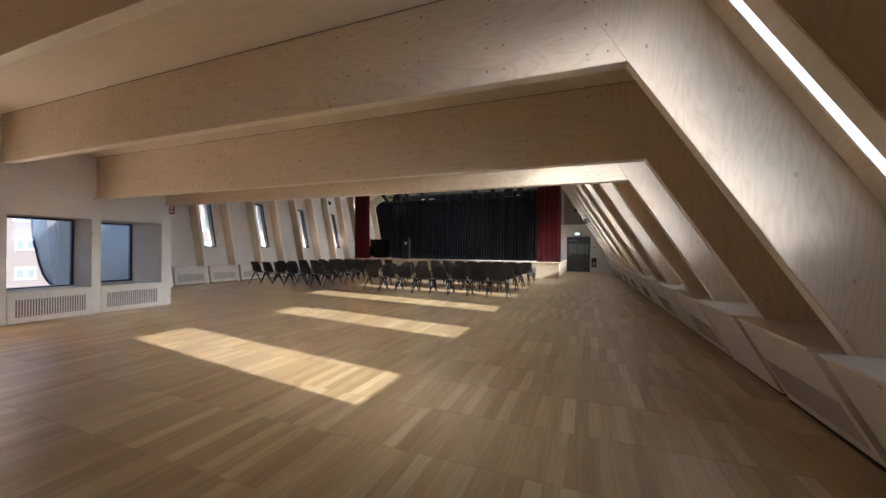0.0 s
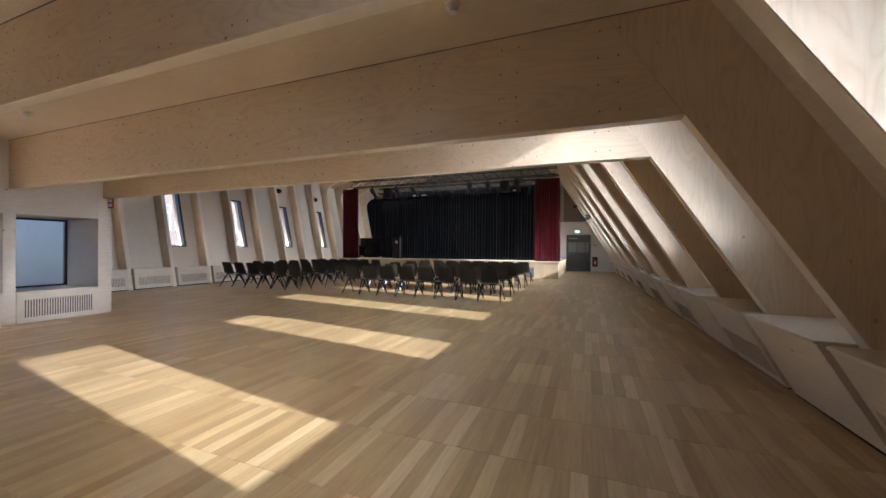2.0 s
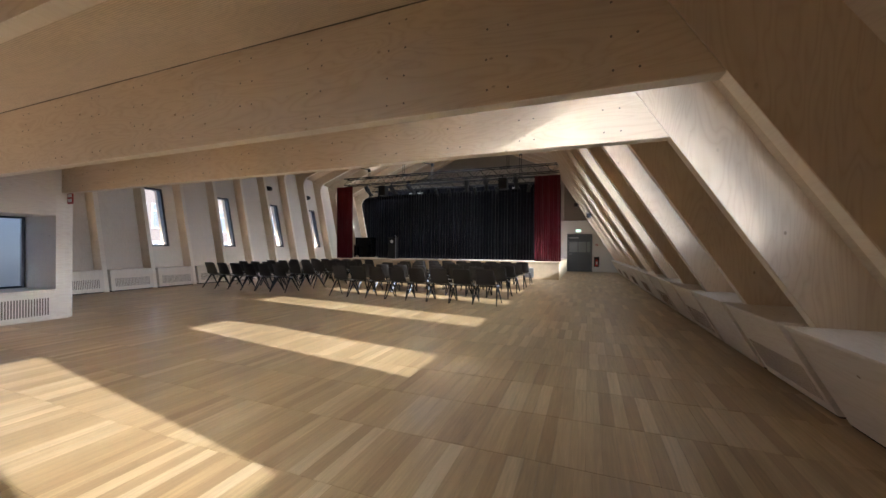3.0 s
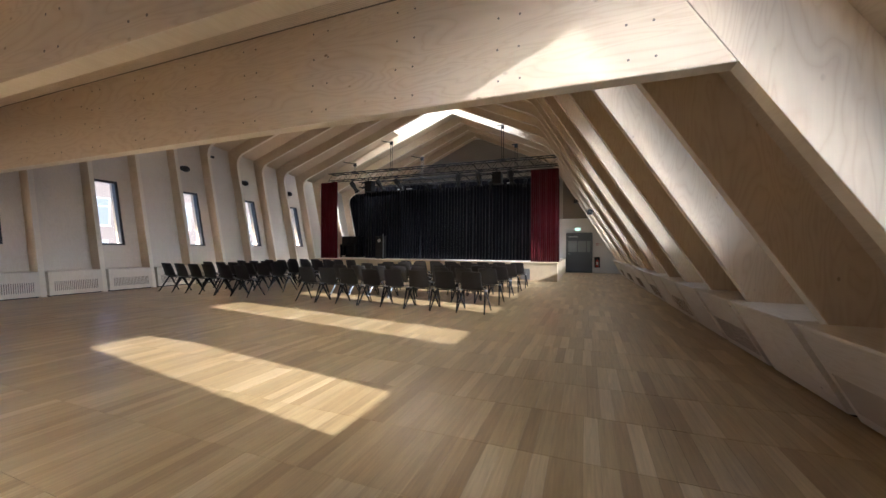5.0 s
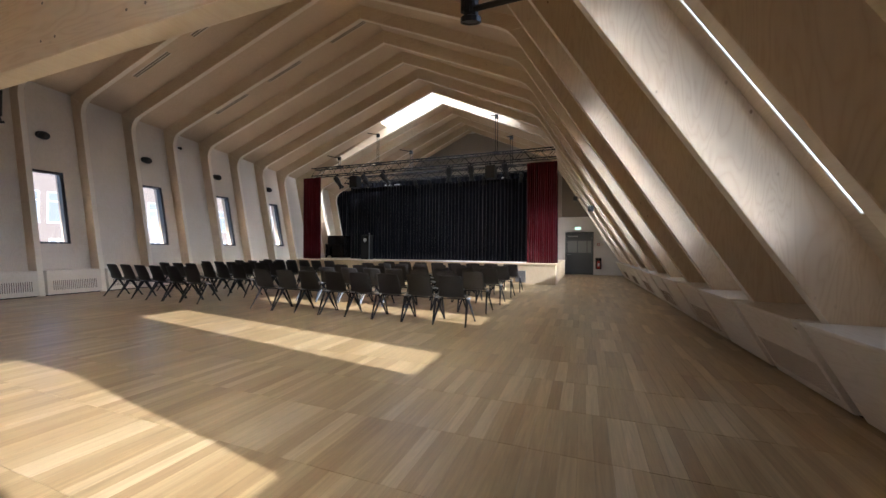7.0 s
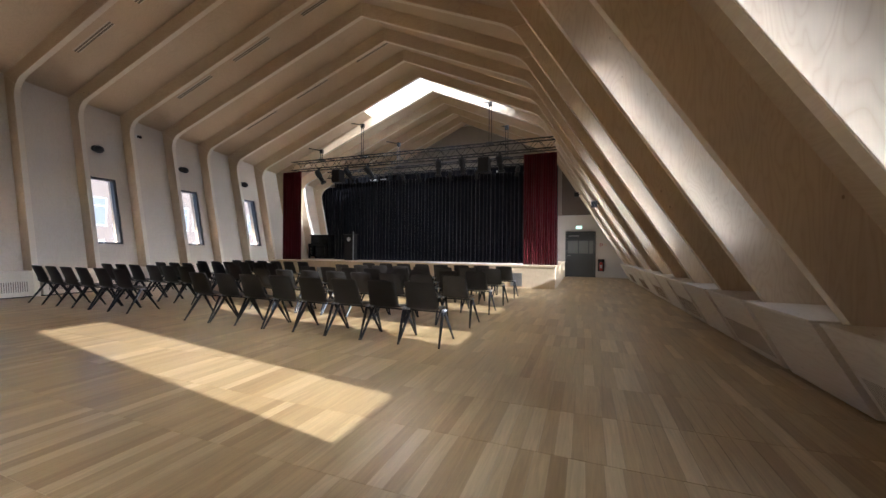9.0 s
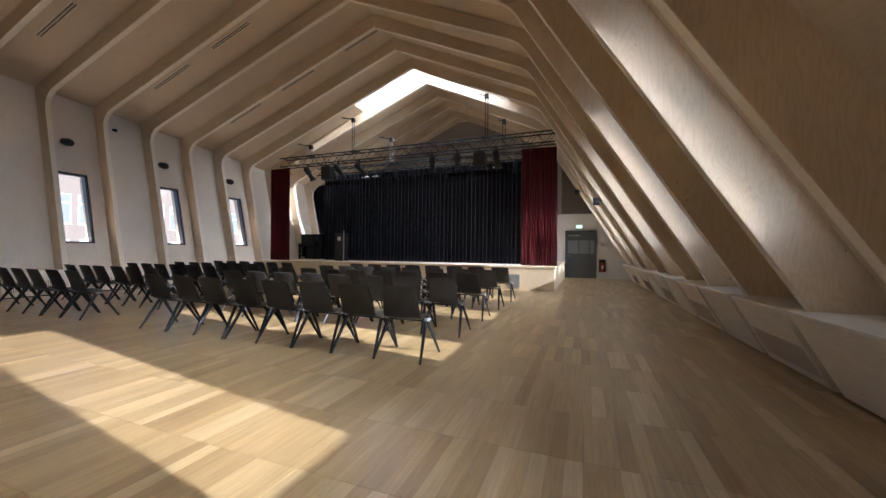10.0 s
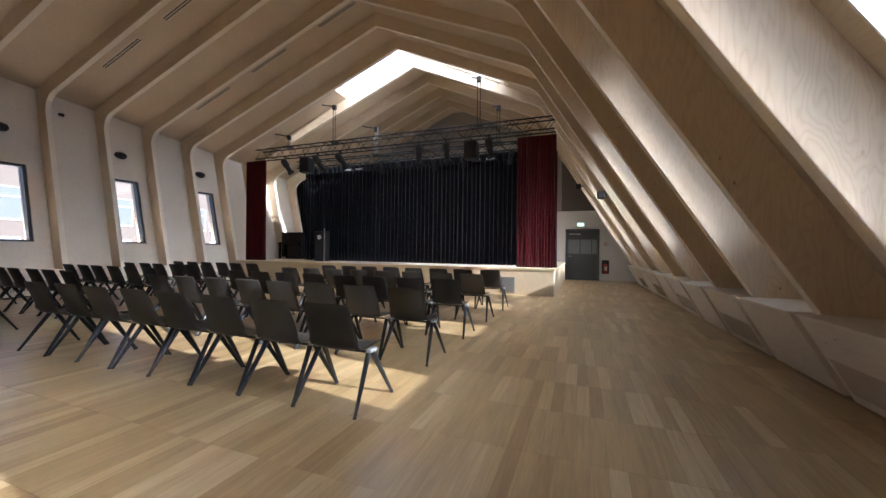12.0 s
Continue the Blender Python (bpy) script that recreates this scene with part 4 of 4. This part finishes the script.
def bar_light(x0, x1, z, lamps):
    e = thing("light_bar", "black steel bar with clamps for spotlights", "light bar", group="light bars")
    part("bar", tube([(x0, 7.22, z + 0.02), (x1, 7.18, z)], 0.022, 8), M_BLACK, e)
    for x in (x0, x1):
        part("strut", tube([(x, 7.2, z), (x, 7.2, z + 0.4), (x, 6.95, max(z + 0.6, under_roof(x)))], 0.018, 6), M_BLACK, e)
    for x in lamps:
        part("hook", tube([(x, 7.2, z), (x, 7.2, z + 0.46)], 0.016, 6), M_BLACK, e)
        spot("large black profile spotlight on a bar", x, 7.2, z + 0.40, -72, 20, 0.74, "profile_spotlight")


bar_light(-0.75, 0.02, 3.10, (-0.68,))
bar_light(-9.0, -8.0, 3.20, (-8.3,))

# ---------------------------------------------------------------- outside
structure("ground", box(-400, 400, -400, 400, -9.6, -9.3), M_GROUND, "paved ground far below the windows", "ground")


def far_house(x, y0, y1):
    """A rendered front: rows of paired sashes below, a storey of tall casements above."""
    e = thing("apartment_building", "pinkish rendered apartment building with white-framed windows", "building")
    part("wall", box(x - 8, x, y0, y1, -9.3, 11.0), M_FACADE, e)
    part("roof", box(x - 8.3, x + 0.3, y0 - 0.3, y1 + 0.3, 11.0, 11.35), M_ZINC, e)

    def casement(yc, z0, z1, half, bar):
        fr = bmesh.new()
        for c0, c1, a0, a1 in ((-half - 0.1, half + 0.1, z0 - 0.1, z0), (-half - 0.1, half + 0.1, z1, z1 + 0.1), (-half - 0.1, -half, z0, z1), (half, half + 0.1, z0, z1), (-half, half, bar - 0.06, bar + 0.06)):
            add_box(fr, x - 0.01, x + 0.06, yc + c0, yc + c1, a0, a1)
        if z1 - z0 < 2:
            add_box(fr, x - 0.01, x + 0.05, yc - 0.1, yc + 0.1, z0, bar - 0.06)
        w = part("window", fr, M_WHITE, e)
        part("pane", box(x + 0.002, x + 0.02, yc - half, yc + half, z0, z1), M_FACADE_GLASS, w)
        part("sill", box(x + 0.002, x + 0.16, yc - half - 0.16, yc + half + 0.16, z0 - 0.18, z0 - 0.105), M_WHITE, w)
    for i in range(int((y1 - y0) / 2.4)):
        for zc in (1.5, -1.45, -4.4):
            casement(y0 + 1.2 + i * 2.4, zc - 0.5, zc + 0.5, 0.65, zc + 0.42)
    for i in range(int((y1 - y0) / 2.4)):
        casement(y0 + 1.2 + i * 2.4, 3.9, 7.0, 0.8, 6.1)
    return e


far_house(-53, -6, 40)
far_house(-55, 41, 84)

M_CLAD = plain("grey_cladding", (0.25, 0.255, 0.26), 0.35, 0.2, 0.08, 1.2)
bm = bmesh.new()
pts = [(-8.9, 0.22), (-13.4, 0.22), (-13.75, 0.31), (-14.0, 0.5), (-14.22, 0.8), (-14.54, 1.43), (-14.95, 3.4), (-8.9, 3.4)]
add_prism(bm, pts, 5.606, 5.616)
structure("wall_outer_cladding", bm, M_CLAD, "smooth blue-grey metal cladding of the wider hall", "wall")
rim = bmesh.new()
add_tube(rim, [(x, 5.60, z) for x, z in pts[1:-1]], 0.03, 6)
structure("trim_cladding_edge", rim, M_ALU, "dark metal edge of the curved cladding", "trim")

# ---------------------------------------------------------------- screws in the tie beams
for o in [o for o in bpy.data.objects if o.name.startswith("collar_frame")]:
    k = min(COLLAR, key=lambda q: abs(yk(q) - sum(v[1] for v in [o.children[0].bound_box[0]])))
    if k < -1:
        continue
    z0, z1 = COLLAR[k]
    y = yk(k)
    bm = bmesh.new()
    x = 0.55
    pair = 0
    while x > -8.6:
        for i in range(4):
            z = z0 + 0.10 + i * (z1 - z0 - 0.2) / 3
            add_tube(bm, [(x + 0.01 * math.sin(i * 5 + x), y + SHEAR * (x - 1) - 0.0015, z), (x + 0.01 * math.sin(i * 5 + x), y + SHEAR * (x - 1) + 0.004, z)], 0.008, 6)
        x -= 0.14 if pair % 2 == 0 else 0.62
        pair += 1
    part("screw", bm, M_DARKBROWN, o, "dark screw heads in columns")["kind"] = "stuff"

# ---------------------------------------------------------------- floor boards
BW, BL = 0.098, 0.66
floor = structure("floor", box(-14.5, 4.4, Y_BACK, Y_END, -0.012, -0.006), M_JOINT, "oak parquet floor of short boards laid in bands", "floor")
bm = bmesh.new()
add_box(bm, 0.0006, BW - 0.0006, 0.0006, BL - 0.0006, -0.02, 0.0)
board = bpy.data.meshes.new("board")
bmesh.ops.recalc_face_normals(bm, faces=bm.faces)
bm.to_mesh(board)
bm.free()
board.materials.append(M_FLOOR)
verts, faces = [], []
rnd = random.Random(5)
bands = int((Y_END - Y_BACK) / BL) + 1
picked = 0
for b in range(bands):
    y = Y_BACK + b * BL
    l = min(BL, Y_END - y)
    shift = rnd.uniform(0, BW)
    x = -13.0 - shift
    while x < 2.6:
        if -2.2 < x < 1.6 and 8.2 < y < 15.6 and picked < 300:
            o = new("board", board)
            o.parent = floor
            o.location = (x, y, 0)
            picked += 1
        else:
            n = len(verts)
            h = rnd.uniform(-0.0004, 0.0004)
            x0, x1, a, c = x + 0.0006, x + BW - 0.0006, y + 0.0016, y + l - 0.0016
            verts += [(x0, a, -0.02), (x1, a, -0.02), (x1, c, -0.02), (x0, c, -0.02), (x0, a, h), (x1, a, h), (x1, c, h), (x0, c, h)]
            faces += [tuple(n + i for i in f) for f in ((3, 2, 1, 0), (4, 5, 6, 7), (0, 1, 5, 4), (1, 2, 6, 5), (2, 3, 7, 6), (3, 0, 4, 7))]
        x += BW
me = bpy.data.meshes.new("floor_boards")
me.from_pydata(verts, [], faces)
me.materials.append(M_FLOOR)
o = new("floor_boards", me)
o.parent = floor
o["kind"] = "stuff"
